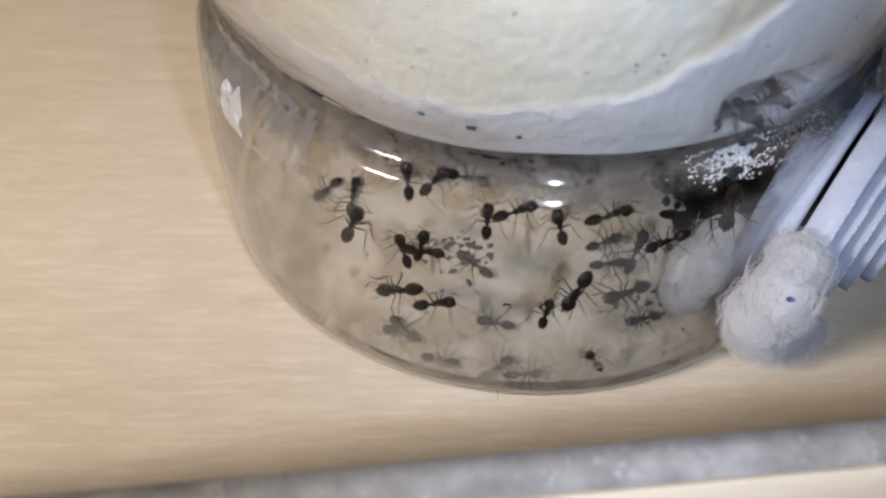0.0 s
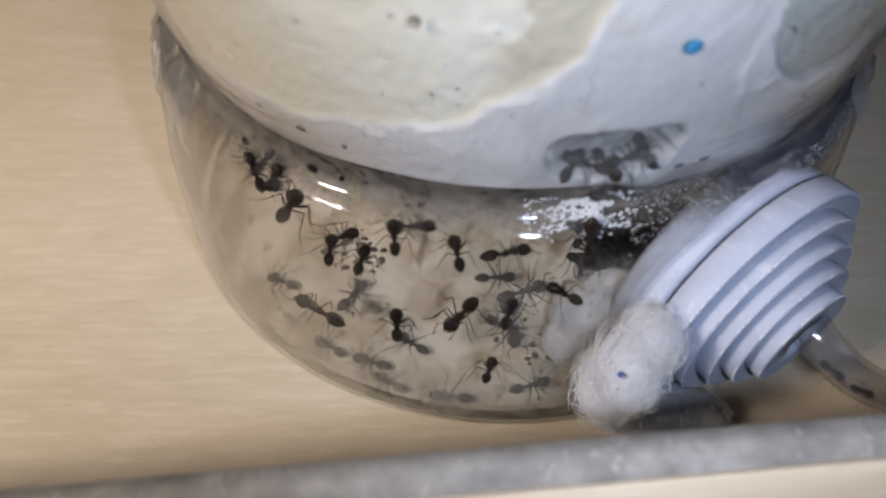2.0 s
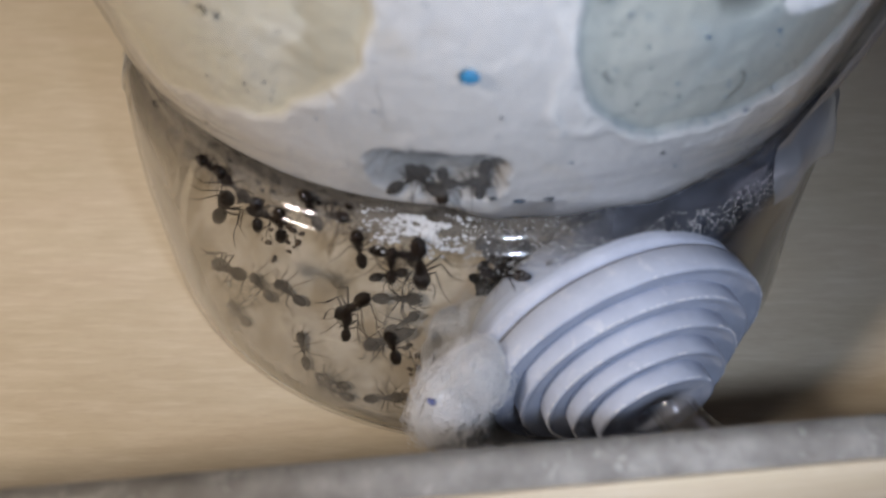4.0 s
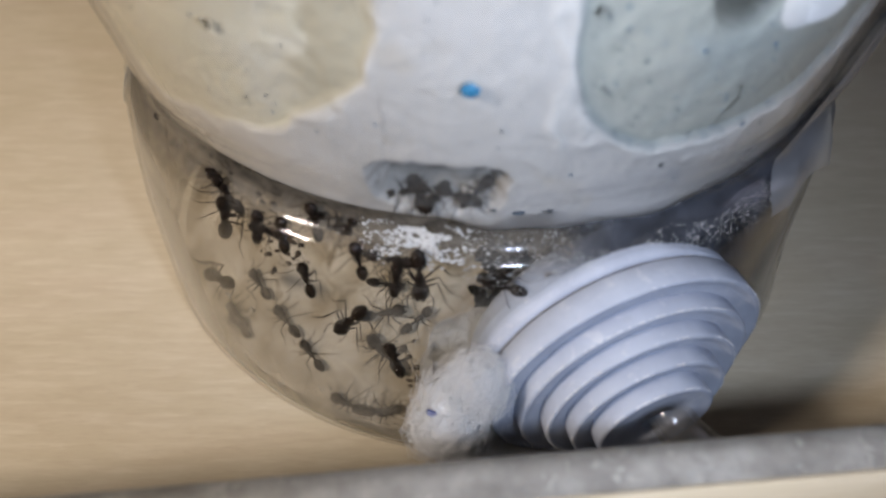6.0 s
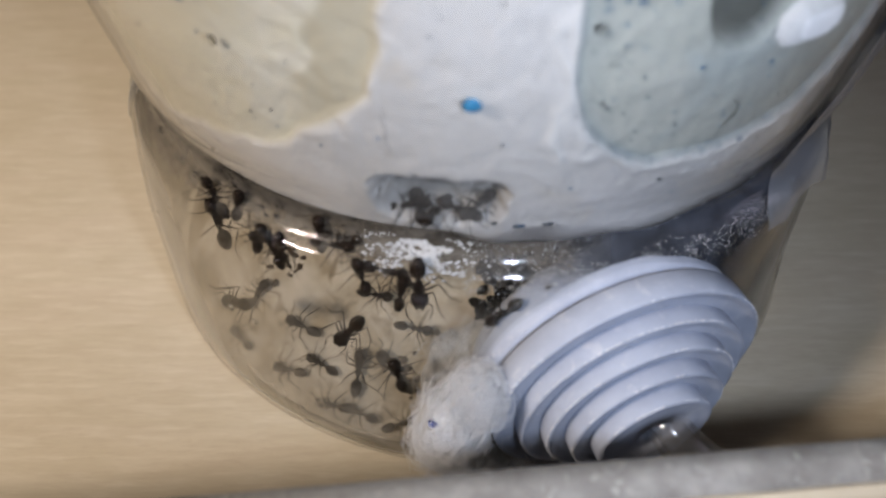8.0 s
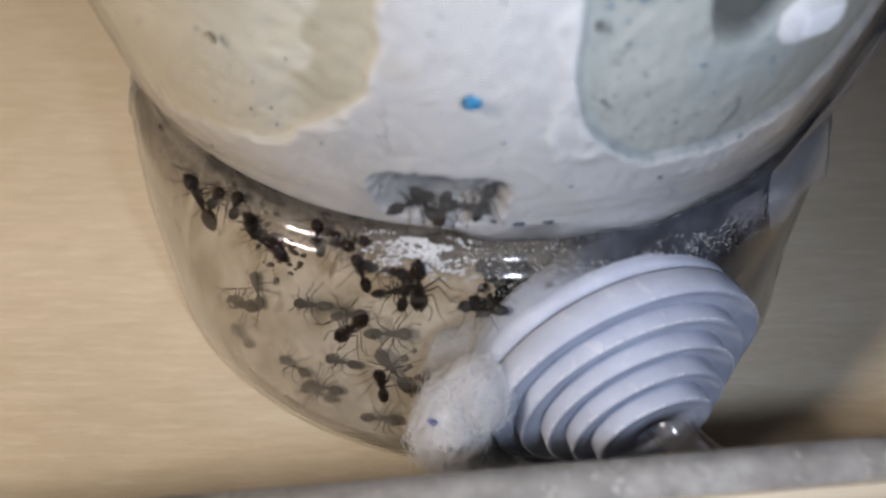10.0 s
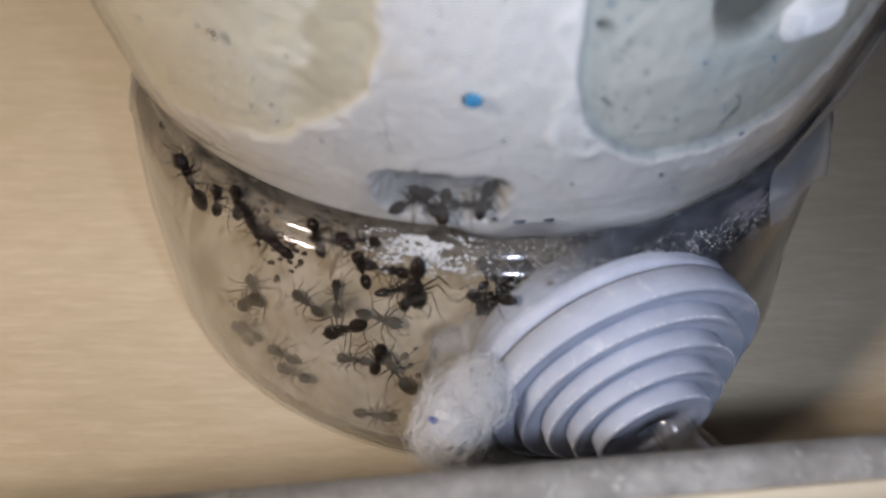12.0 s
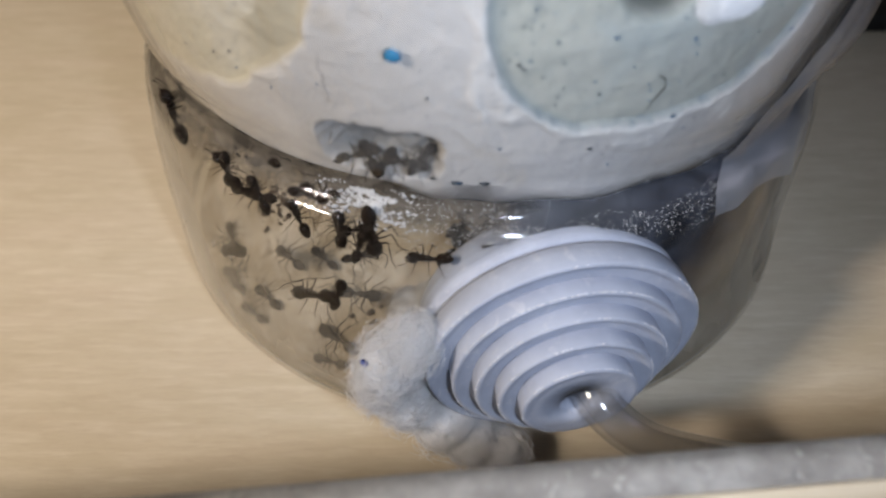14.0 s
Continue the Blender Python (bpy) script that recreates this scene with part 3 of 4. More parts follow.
def fog_material():
    """Fine droplets: thick low on the wall and on one flank, thin elsewhere, gone under the groove."""
    m, nt, b = material("condensation")
    nt.nodes.remove(b)
    x, y, z = axes(nt)
    low = span(nt, z, 0.015, 0.003, 0.26, 0.66)
    flank = span(nt, x, -0.016, -0.044, 0.0, 0.45)
    fac = maths(nt, "MULTIPLY", maths(nt, "MAXIMUM", low, flank), span(nt, z, 0.0335, 0.026, 0.0, 1.0))
    patch = noise_tex(nt, coords(nt), 95, 5, 0.62, 1.4)
    fac = maths(nt, "MULTIPLY", fac, ramp(nt, patch, [(0.34, grey(0.25)), (0.66, grey(1.0))]))
    mist = nt.nodes.new("ShaderNodeBsdfDiffuse")
    mist.inputs["Color"].default_value = (0.64, 0.58, 0.485, 1)
    return film_of(m, nt, mist.outputs[0], fac)


def dark_film(name, light, dark, rough, z_clear, z_full, gap, side=None):
    """A dark film on the inner wall that thins out downwards in ragged patches."""
    m, nt, b = material(name)
    x, y, z = axes(nt)
    v = coords(nt)
    big, small = noise_tex(nt, v, 220, 5, 0.65, 0.8), noise_tex(nt, v, 1500, 4, 0.7)
    col = mix(nt, ramp(nt, big, [(0.35, grey(0)), (0.65, grey(1))]), dark, light)
    nt.links.new(col, b.inputs["Base Color"])
    b.inputs["Roughness"].default_value = rough
    bump(nt, b, small, 0.5, 0.0003)
    ragged = maths(nt, "MULTIPLY", maths(nt, "ADD", mix(nt, 0.35, big, small), -0.5), gap)
    fac = maths(nt, "ADD", span(nt, z, z_clear, z_full, 0.0, 1.0), ragged)
    fac = maths(nt, "MINIMUM", maths(nt, "MAXIMUM", fac, 0.0), 0.97)
    fac = maths(nt, "MULTIPLY", fac, span(nt, z, z_clear - 0.001, z_clear + 0.003, 0.0, 1.0))
    if side:
        turn, near, far = side
        across = maths(nt, "ADD", maths(nt, "MULTIPLY", x, math.cos(radians(turn))), maths(nt, "MULTIPLY", y, math.sin(radians(turn))))
        fac = maths(nt, "MULTIPLY", fac, span(nt, across, near, far, 0.0, 1.0))
    return film_of(m, nt, b.outputs[0], fac)


fog = part("condensation", lathe([(wall_r(h) - 0.056 - 0.09 * min(max((h - 0.4) / 1.0, 0), 1), h) for h in (0.16, 0.3, 0.5, 0.8, 1.2, 1.6, 2.0, 2.6, 3.0, 3.35)], 120), fog_material(), jar, "milky condensation low on the inner wall")


# ---- small marks on and in the jar ----
def on_wall(a, h, off=0.0):
    """A place on the wall and its frame: x along the wall, y up, z outward."""
    r = wall_r(h) + off - dent(a, h)
    w = radians(a)
    m = Matrix(((-math.sin(w), 0, math.cos(w)), (math.cos(w), 0, math.sin(w)), (0, 1, 0))).to_4x4()
    m.translation = Vector((r * math.cos(w), r * math.sin(w), h))
    return m


def on_plaster(a, h, off=0.0):
    """The same on the plaster's own face, down in its chambers too."""
    return on_wall(a, h, -0.05 - plaster_recess(a, h)[0] + off)


def blob(m, rx, ry, rz, seed=0, rough=0.25, sub=2):
    bm = bmesh.new()
    bmesh.ops.create_icosphere(bm, subdivisions=sub, radius=1)
    for v in bm.verts:
        k = 1 + rough * noise.noise(v.co * 1.7 + Vector((seed, seed * 0.7, 1)))
        v.co = m @ Vector((v.co.x * rx * k, v.co.y * ry * k, v.co.z * rz * k))
    return bm


for k in range(34):
    w = chip_rnd.gauss(1.9, 0.9)
    sz = chip_rnd.uniform(0.012, 0.035)
    chips.append(blob(PLUG @ Matrix.Rotation(w, 4, "Z") @ Matrix.Translation((0.25 + chip_rnd.uniform(-0.01, 0.05), 0, 1.018)), sz, sz * chip_rnd.uniform(0.8, 2.0), sz * 0.7, k, 0.5, 1))
tagged(part("worn_rims", merged(chips), speckled("worn_rubber", (0.74, 0.75, 0.78), (0.60, 0.61, 0.65), 300, 2000, 0.8), plug, "pale chipped rims of the plug"), kind="stuff")
BLUE = speckled("blue_paint", (0.05, 0.31, 0.52), (0.03, 0.22, 0.42), 400, 2000, 0.5)
GRIT = speckled("white_grit", (0.80, 0.80, 0.80), (0.62, 0.63, 0.65), 300, 1500, 0.8)
CRUMBS = speckled("dark_crumbs", (0.012, 0.011, 0.0105), (0.006, 0.0055, 0.005), 300, 1500, 0.9)
CRUMBS.node_tree.nodes["Principled BSDF"].inputs["Specular IOR Level"].default_value = 0.1
DARK_CLODS = speckled("dark_clods", (0.060, 0.062, 0.066), (0.018, 0.018, 0.019), 160, 900, 0.35, 0.6, 0.0004, ((0.13, 0.135, 0.14), 0.7))
part("blue_dot", blob(on_wall(-61.4, 5.67, -0.035), 0.075, 0.07, 0.02, 2, 0.2), BLUE, jar, "blue paint dot")
rnd = random.Random(21)
specks = []
for k in range(110):
    a, h = (rnd.uniform(-150, -18) if k < 34 else rnd.uniform(-52, -22)), rnd.uniform(4.1, 6.6)
    s = rnd.choice((0.006, 0.008, 0.010, 0.014))
    specks.append(blob(on_plaster(a, h), s * rnd.uniform(0.8, 1.6), s, 0.012, k, 0.4, 1))
for a, h, s in ((-102.9, 4.24, 0.05), (-109.4, 4.31, 0.03), (-97.0, 4.17, 0.03), (-47.5, 6.42, 0.035), (-45.5, 6.5, 0.03), (-44.2, 6.38, 0.022), (-49.0, 6.5, 0.03), (-55.5, 4.02, 0.05), (-52.0, 4.02, 0.045), (-58.5, 4.06, 0.03), (-40.0, 4.5, 0.025), (-30.5, 4.75, 0.03)):
    specks.append(blob(on_plaster(a, h), s * 1.4, s * 0.8, 0.014, a, 0.4, 1))
fleck_rnd = random.Random(31)
for k in range(90):
    a, h = fleck_rnd.gauss(-36, 9), fleck_rnd.uniform(4.95, 6.9)
    if k % 3 == 0:
        a, h = fleck_rnd.uniform(-51.5, -48), fleck_rnd.uniform(5.4, 6.8)
    if k % 4 == 1:
        a, h = fleck_rnd.uniform(-110, -78), fleck_rnd.uniform(4.9, 6.8)
    s = 0.009 + 0.012 * fleck_rnd.random() ** 3
    specks.append(blob(on_plaster(a, h), s * fleck_rnd.uniform(0.8, 2.0), s, 0.012, k, 0.4, 1))
tagged(part("ink_specks", merged(specks), speckled("blue_specks", (0.05, 0.16, 0.30), (0.05, 0.06, 0.07), 130, 900, 0.7, contrast=(0.48, 0.56)), jar, "scattered blue and dark specks"), kind="stuff")
grit = []
for k in range(760):
    a, h = rnd.gauss(-67.5, 3.3), rnd.gauss(3.64, 0.07)
    if noise.noise(Vector((a * 0.55, h * 14, 0.5))) < -0.02:
        continue
    s = rnd.uniform(0.006, 0.022)
    grit.append(blob(on_wall(a, h, -0.075), s * rnd.uniform(0.6, 1.8), s * rnd.uniform(0.6, 1.5), 0.010, k, 0.6, 1))
tagged(part("grit", merged(grit), GRIT, jar, "white plaster grit stuck inside the groove"), kind="stuff")
dust = []
for k in range(1900):
    a, h = rnd.uniform(-62, -12), rnd.gauss(3.52, 0.17)
    s = rnd.uniform(0.003, 0.009)
    dust.append(blob(on_wall(a, h, -0.07), s, s, 0.005, k, 0.5, 1))
tagged(part("dust", merged(dust), GRIT, jar, "fine pale dust inside the groove"), kind="stuff")
# films under the plaster rim, ragged below: soil and the jar's shaded inside painted thick and dark on one side,
# brownish on the other
def film_skin(a0, a1, low):
    """A skin just inside the wall from the height low up to the plaster rim."""
    bm = bmesh.new()
    n = int((a1 - a0) / 1.0)
    cols = []
    for k in range(n + 1):
        a = a0 + (a1 - a0) * k / n
        top = 3.94 + rim_sag(a)
        cols.append([bm.verts.new(on_wall(a, low + (top - low) * j / 14, -0.075 - 0.006 * noise.noise(Vector((a, j, 0)))).translation) for j in range(15)])
    for a, b in zip(cols, cols[1:]):
        for j in range(14):
            bm.faces.new((a[j], b[j], b[j + 1], a[j + 1]))
    return bm


part("soil_and_shade", film_skin(-52, 40, 0.5), dark_film("soil_shade_film", (0.085, 0.095, 0.12), (0.03, 0.033, 0.041), 0.30, 0.004, 0.027, 0.6, (20, 0.0142, 0.0235)), jar, "dark film under the plaster rim for soil and the jar's shaded inside")
def slot_mist():
    """A dull veil laid over the plastic before the slot."""
    m, nt, b = material("dull_veil")
    nt.nodes.remove(b)
    x, y, z = axes(nt)
    fac = maths(nt, "MULTIPLY", span(nt, z, 0.0398, 0.0414, 0.0, 0.20), span(nt, z, 0.0490, 0.0462, 0.0, 1.0))
    fac = maths(nt, "MULTIPLY", fac, ramp(nt, noise_tex(nt, coords(nt), 230, 5, 0.6, 1.0), [(0.35, grey(0.45)), (0.65, grey(1.0))]))
    along = maths(nt, "ADD", maths(nt, "MULTIPLY", x, math.cos(radians(24))), maths(nt, "MULTIPLY", y, math.sin(radians(24))))
    fac = maths(nt, "MULTIPLY", fac, maths(nt, "MULTIPLY", span(nt, along, -0.0085, -0.0055, 0.0, 1.0), span(nt, along, 0.0085, 0.0055, 0.0, 1.0)))
    dull = nt.nodes.new("ShaderNodeBsdfDiffuse")
    dull.inputs["Color"].default_value = (0.60, 0.59, 0.575, 1)
    bm = bmesh.new()
    cols = [[bm.verts.new(on_wall(-76 + 1.0 * k, 3.96 + 0.094 * j, -0.065).translation) for j in range(11)] for k in range(21)]
    for p, q in zip(cols, cols[1:]):
        for j in range(10):
            bm.faces.new((p[j], q[j], q[j + 1], p[j + 1]))
    return part("slot_mist", bm, film_of(m, nt, dull.outputs[0], fac), jar, "dull thin veil on the plastic before the slot")


slot_mist()
part("brown_rim", film_skin(30, 320, 3.3), dark_film("brown_rim", (0.20, 0.175, 0.145), (0.04, 0.035, 0.030), 0.7, 0.0335, 0.0380, 2.4, (20, 0.0235, 0.0142)), jar, "brownish film under the plaster rim")
for a, h, s in ((-96.8, 1.95, 0.05), (-92.0, 1.98, 0.045), (-86.0, 5.9, 0.05), (-51.0, 6.3, 0.04), (-117, 2.3, 0.03), (-108, 1.6, 0.025)):
    part("droplet", blob(on_wall(a, h, -0.05), s, s, 0.03, a, 0.15), CLEAR, jar, "clear water droplet")

clumps = []
for a0, a1, count in ((-103, -76, 330), (-121, -109, 80), (-143, -128, 60)):
    for k in range(count):
        a = rnd.uniform(a0, a1)
        s = rnd.uniform(0.015, 0.055)
        clumps.append(blob(on_wall(a, 3.86 - abs(rnd.gauss(0, 0.12)) * (1 - abs(2 * (a - a0) / (a1 - a0) - 1)), -0.10 - rnd.uniform(0, 0.10)), s * rnd.uniform(0.8, 2.2), s, s * 0.7, k, 0.6, 1))
tagged(part("dark_crust", merged(clumps), CRUMBS, jar, "dark crumbly crust under the plaster rim"), kind="stuff")
heap = []
for k in range(150):
    along, across, rise = rnd.gauss(0, 0.30), rnd.gauss(0, 0.13), rnd.uniform(0, 1)
    w = radians(-51.5)
    x, y = 3.68 * math.cos(w) - along * math.sin(w) + across * math.cos(w), 3.68 * math.sin(w) + along * math.cos(w) + across * math.sin(w)
    top = 0.65 * math.exp(-(along / 0.42) ** 2 - (across / 0.22) ** 2)
    s = rnd.uniform(0.03, 0.085)
    heap.append(blob(pose(x, y, mound_h(x, y) + 0.02 + top * rise, 0, 0, rnd.uniform(0, 180)), s * rnd.uniform(0.9, 1.9), s, s * 0.8, k, 0.6, 1))
tagged(part("black_clumps", merged(heap), CRUMBS, jar, "heap of black clumps beside the plug"), kind="stuff")
HUSK = speckled("brown_husks", (0.13, 0.085, 0.05), (0.05, 0.035, 0.024), 300, 1500, 0.7)
piles = []
for x0, y0, spread, count in ((-1.05, -3.55, 0.20, 30), (1.55, -4.05, 0.20, 26)):
    for k in range(count):
        x, y = rnd.gauss(x0, spread), rnd.gauss(y0, spread * 0.8)
        s = rnd.uniform(0.015, 0.05)
        piles.append(blob(Matrix.Translation((x, y, mound_h(x, y) + s * 0.4)) @ Matrix.Rotation(rnd.uniform(0, 6), 4, "Z"), s * rnd.uniform(1.0, 2.4), s, s * 0.6, k, 0.5, 1))
tagged(part("husks", merged(piles), HUSK, jar, "brown seed husks and droppings on the mound"), kind="stuff")
# dark clods added where ants and shade make a dark mass behind the plug
heap = []
for k in range(520):
    a, r = rnd.gauss(-41, 8), rnd.uniform(2.2, 3.7)
    if a < -59 + 4 * noise.noise(Vector((r * 3, 0.0, 1.0))):
        continue
    a = radians(a)
    x, y, s = r * math.cos(a), r * math.sin(a), rnd.uniform(0.04, 0.12)
    heap.append(blob(Matrix.Translation((x, y, mound_h(x, y) + s * 0.2)), s * rnd.uniform(0.8, 1.6), s * rnd.uniform(0.8, 1.6), s * 0.6, k, 0.6, 1))
tagged(part("dark_heap", merged(heap), DARK_CLODS, jar, "dark heap standing for ants and shade behind the plug"), kind="stuff")

# the far chamber: a tuft of cotton behind the plastic
tuft = [tuple(on_wall(-29.8, 5.96, -0.24).translation) + (0.23, 0.23, 0.24), tuple(on_wall(-27.2, 5.98, -0.24).translation) + (0.24, 0.24, 0.26)]
felted(part("cotton_tuft", wad_mesh(tuft, 5, 0.12), COTTON, jar, "white cotton tuft in the far chamber"))
crack = [on_plaster(a, h).translation for a, h in ((-34.0, 4.80), (-33.5, 4.98), (-32.6, 5.10), (-32.9, 5.22), (-34.2, 5.30))]
part("crack", tube_mesh(crack, [0.004, 0.008, 0.011, 0.008, 0.004], 6), speckled("crack_shade", (0.14, 0.14, 0.13), (0.08, 0.08, 0.07), 300, 1500, 0.9), jar, "thin dark crack")
seam = [on_plaster(-69.8 + 0.25 * math.sin(k * 1.7), 5.55 - 0.06 * k, 0.0).translation for k in range(11)]
part("seam", tube_mesh(seam, [0.003 + 0.004 * math.sin(math.pi * k / 10) for k in range(11)], 6), speckled("seam_shade", (0.48, 0.47, 0.46), (0.36, 0.35, 0.34), 300, 1500, 0.9), jar, "faint hairline seam in the plaster")


def film_sheet(a0, a1, h0, h1, lift, seed, na=9, nh=14, stand=0.012):
    """A crumpled piece of clear tape on the wall: stiff facets, sharp folds and a torn outline."""
    rnd = random.Random(seed)
    bm = bmesh.new()
    grid = []
    for i in range(na + 1):
        row = []
        for k in range(nh + 1):
            u, v = i / na, k / nh
            edge = min(i, na - i, k, nh - k) == 0
            j = 0.55 if edge else 0.38
            a = a0 + (a1 - a0) * (u + j * rnd.uniform(-1, 1) / na)
            h = h0 + (h1 - h0) * (v + j * rnd.uniform(-1, 1) / nh)
            off = stand + lift * rnd.uniform(0, 1) ** 2.2 * (1.0 if u > 0.15 else 0.25)
            row.append(bm.verts.new(on_wall(a, h, off).translation))
        grid.append(row)
    for i in range(na):
        for k in range(nh):
            q = (grid[i][k], grid[i + 1][k], grid[i + 1][k + 1], grid[i][k + 1])
            if min(i, na - 1 - i, k, nh - 1 - k) == 0 and rnd.random() < 0.3:
                continue
            if rnd.random() < 0.5:
                bm.faces.new(q[:3])
                bm.faces.new((q[0], q[2], q[3]))
            else:
                bm.faces.new((q[0], q[1], q[3]))
                bm.faces.new(q[1:])
    return bm


def tape_mesh(seed):
    """A strip of clear tape up the flank, its foot cut slantwise, with long sharp creases that stand off the wall."""
    rnd = random.Random(seed)
    bm = bmesh.new()
    crease = [rnd.uniform(0, 1) for _ in range(10)]
    grid = []
    for k in range(25):
        h = 3.38 + 4.4 * (k / 24) ** 1.3
        row = []
        for i in range(10):
            u = i / 9
            a = -22 + 7.5 * min(h - 3.38, 1.9) + (36 - 5.0 * min(h - 3.38, 1.9)) * u + rnd.uniform(-0.7, 0.7)
            off = 0.035 + 0.13 * crease[i] * (0.35 + 0.65 * abs(math.sin(h * 2.1 + i))) * min(1, 0.25 + u * 2) + 0.15 * min(max(h - 3.7, 0.0), 1.0) * math.sin(math.pi * u)
            row.append(bm.verts.new(on_wall(a, h - 0.25 * u * (k == 0) + rnd.uniform(-0.05, 0.05), off).translation))
        grid.append(row)
    for p, q in zip(grid, grid[1:]):
        for i in range(9):
            if rnd.random() < 0.5:
                bm.faces.new((p[i], p[i + 1], q[i + 1]))
                bm.faces.new((p[i], q[i + 1], q[i]))
            else:
                bm.faces.new((p[i], p[i + 1], q[i]))
                bm.faces.new((p[i + 1], q[i + 1], q[i]))
    return bm


TAPE = thin_plastic("crumpled_tape", (0.95, 0.97, 1.0), 0.28, 0.12, 0.20)
FILM = thin_plastic("torn_film", (0.97, 0.98, 0.98), 0.06, 0.16, 0.12)
part("tape", tape_mesh(2), TAPE, jar, "crumpled clear tape along the flank")
film_ob = part("film", film_sheet(-158, -138, 2.95, 3.95, 0.06, 6, 16, 12, 0.006), FILM, jar, "torn clear film")
part("film_strip", film_sheet(-138, -126, 2.95, 3.75, 0.03, 14, 8, 6, 0.004), FILM, film_ob, smooth=False)
# the glint on the film's fold, painted as a milky white facet
part("film_fold", film_sheet(-151, -142.5, 3.05, 3.55, 0.02, 9, 3, 3, 0.02), thin_plastic("film_glint_white", (0.97, 0.98, 0.98), 0.35, 0.06, 0.85), film_ob, "fold of the film with its glint painted milky white")

# ---- a dark thing at the back of the board ----
dark = part("black_case", box(7.7, 25, 14.2, 28, 0.0, 9, 0.9, 5), BLACK_PLASTIC)
tagged(dark, "matt black plastic case standing on the board", "case")

# ---- ants ----
ANT_SHELL, nt_a, b_a = material("ant_cuticle")
nt_a.links.new(ramp(nt_a, noise_tex(nt_a, coords(nt_a), 3.0, 4), [(0.3, (0.006, 0.0042, 0.0035)), (0.75, (0.022, 0.013, 0.008))]), b_a.inputs["Base Color"])
b_a.inputs["Roughness"].default_value = 0.16
b_a.inputs["Specular IOR Level"].default_value = 0.4
bump(nt_a, b_a, noise_tex(nt_a, coords(nt_a), 60, 3), 0.25, 0.01)
ANT_LEG, nt_l, b_l = material("ant_leg")
nt_l.links.new(ramp(nt_l, noise_tex(nt_l, coords(nt_l), 6.0, 3), [(0.3, (0.006, 0.004, 0.003)), (0.75, (0.022, 0.012, 0.008))]), b_l.inputs["Base Color"])
b_l.inputs["Roughness"].default_value = 0.4
b_l.inputs["Specular IOR Level"].default_value = 0.2


def spindle(stations, steps=14, flat=1.0):
    """A rounded body along x from (x, z, radius) stations."""
    bm = tube_mesh([(x, 0, z) for x, z, r in stations], [max(r, 0.002) for x, z, r in stations], steps)
    for v in bm.verts:
        v.co.z *= 1.0
        v.co.y *= flat
    return bm


def round_body(x, z, rx, ry, rz, n=10):
    return spindle([(x + rx * math.cos(math.pi * k / n), z, rz * math.sin(math.pi * k / n)) for k in range(n, -1, -1)], 16, ry / rz)


def leg_mesh(side, hip_x, reach, fore, lift):
    hip = (hip_x, side * 0.045, -0.03)
    knee = (hip_x + fore * 0.45, side * (0.06 + 0.17 * reach), 0.05 + lift)
    ankle = (hip_x + fore * 0.85, side * (0.10 + 0.30 * reach), -0.08)
    toe = (hip_x + fore * 1.15, side * (0.12 + 0.40 * reach), -0.128)
    tip = (hip_x + fore * 1.30, side * (0.12 + 0.45 * reach), -0.13)
    return tube_mesh([hip, tuple((a + b) / 2 for a, b in zip(hip, knee)), knee, tuple((a + b) / 2 for a, b in zip(knee, ankle)), ankle, toe, tip], [0.015, 0.015, 0.009, 0.009, 0.006, 0.004, 0.003], 6)


def build_ant(pose_kind):
    rnd = random.Random(40 + pose_kind)
    ob = empty("ant")
    tagged(ob, "small glossy black-brown harvester ant inside the clear jar", "ant", "ants in the jar")
    head = part("head", spindle([(0.248, 0.01, 0.03), (0.262, 0.012, 0.078), (0.295, 0.015, 0.104), (0.345, 0.018, 0.114), (0.40, 0.016, 0.108), (0.45, 0.010, 0.086), (0.478, 0.004, 0.05), (0.486, 0.0, 0.01)], 16, 1.1), ANT_SHELL, ob, scale=1)
    for s in (1, -1):
        part("mandible", tube_mesh([(0.45, s * 0.055, -0.01), (0.50, s * 0.05, -0.02), (0.525, s * 0.012, -0.025)], [0.022, 0.018, 0.006], 6), ANT_SHELL, head, scale=1)
    part("thorax", spindle([(0.262, 0.0, 0.036), (0.23, 0.02, 0.068), (0.175, 0.032, 0.086), (0.115, 0.016, 0.066), (0.085, 0.010, 0.056), (0.04, 0.012, 0.064), (0.0, -0.004, 0.056), (-0.03, -0.02, 0.03)], 14, 0.92), ANT_SHELL, ob, scale=1)
    part("waist", merged([round_body(-0.055, -0.005, 0.032, 0.030, 0.042, 6), round_body(-0.105, -0.01, 0.030, 0.034, 0.040, 6)]), ANT_SHELL, ob, scale=1)
    part("gaster", spindle([(-0.125, -0.01, 0.02), (-0.137, -0.005, 0.060), (-0.17, 0.0, 0.092), (-0.22, 0.0, 0.108), (-0.29, -0.002, 0.110), (-0.37, -0.006, 0.094), (-0.435, -0.010, 0.060), (-0.475, -0.014, 0.02)], 18, 1.0), ANT_SHELL, ob, scale=1)
    for s in (1, -1):
        for hip, fore, reach in ((0.20, 0.22, 0.75), (0.13, 0.02, 1.0), (0.06, -0.26, 1.0)):
            part("leg", leg_mesh(s, hip, reach * rnd.uniform(0.75, 1.15), fore + rnd.uniform(-0.10, 0.10), rnd.uniform(0.06, 0.13)), ANT_LEG, ob, scale=1)
        w = rnd.uniform(0.8, 1.2)
        part("antenna", tube_mesh([(0.43, s * 0.05, 0.04), (0.50, s * 0.13 * w, 0.08), (0.52, s * 0.19 * w, 0.07), (0.60, s * 0.20 * w, 0.02), (0.68, s * 0.17 * w, -0.04)], [0.008, 0.007, 0.008, 0.008, 0.009], 6), ANT_LEG, ob, scale=1)
    return ob


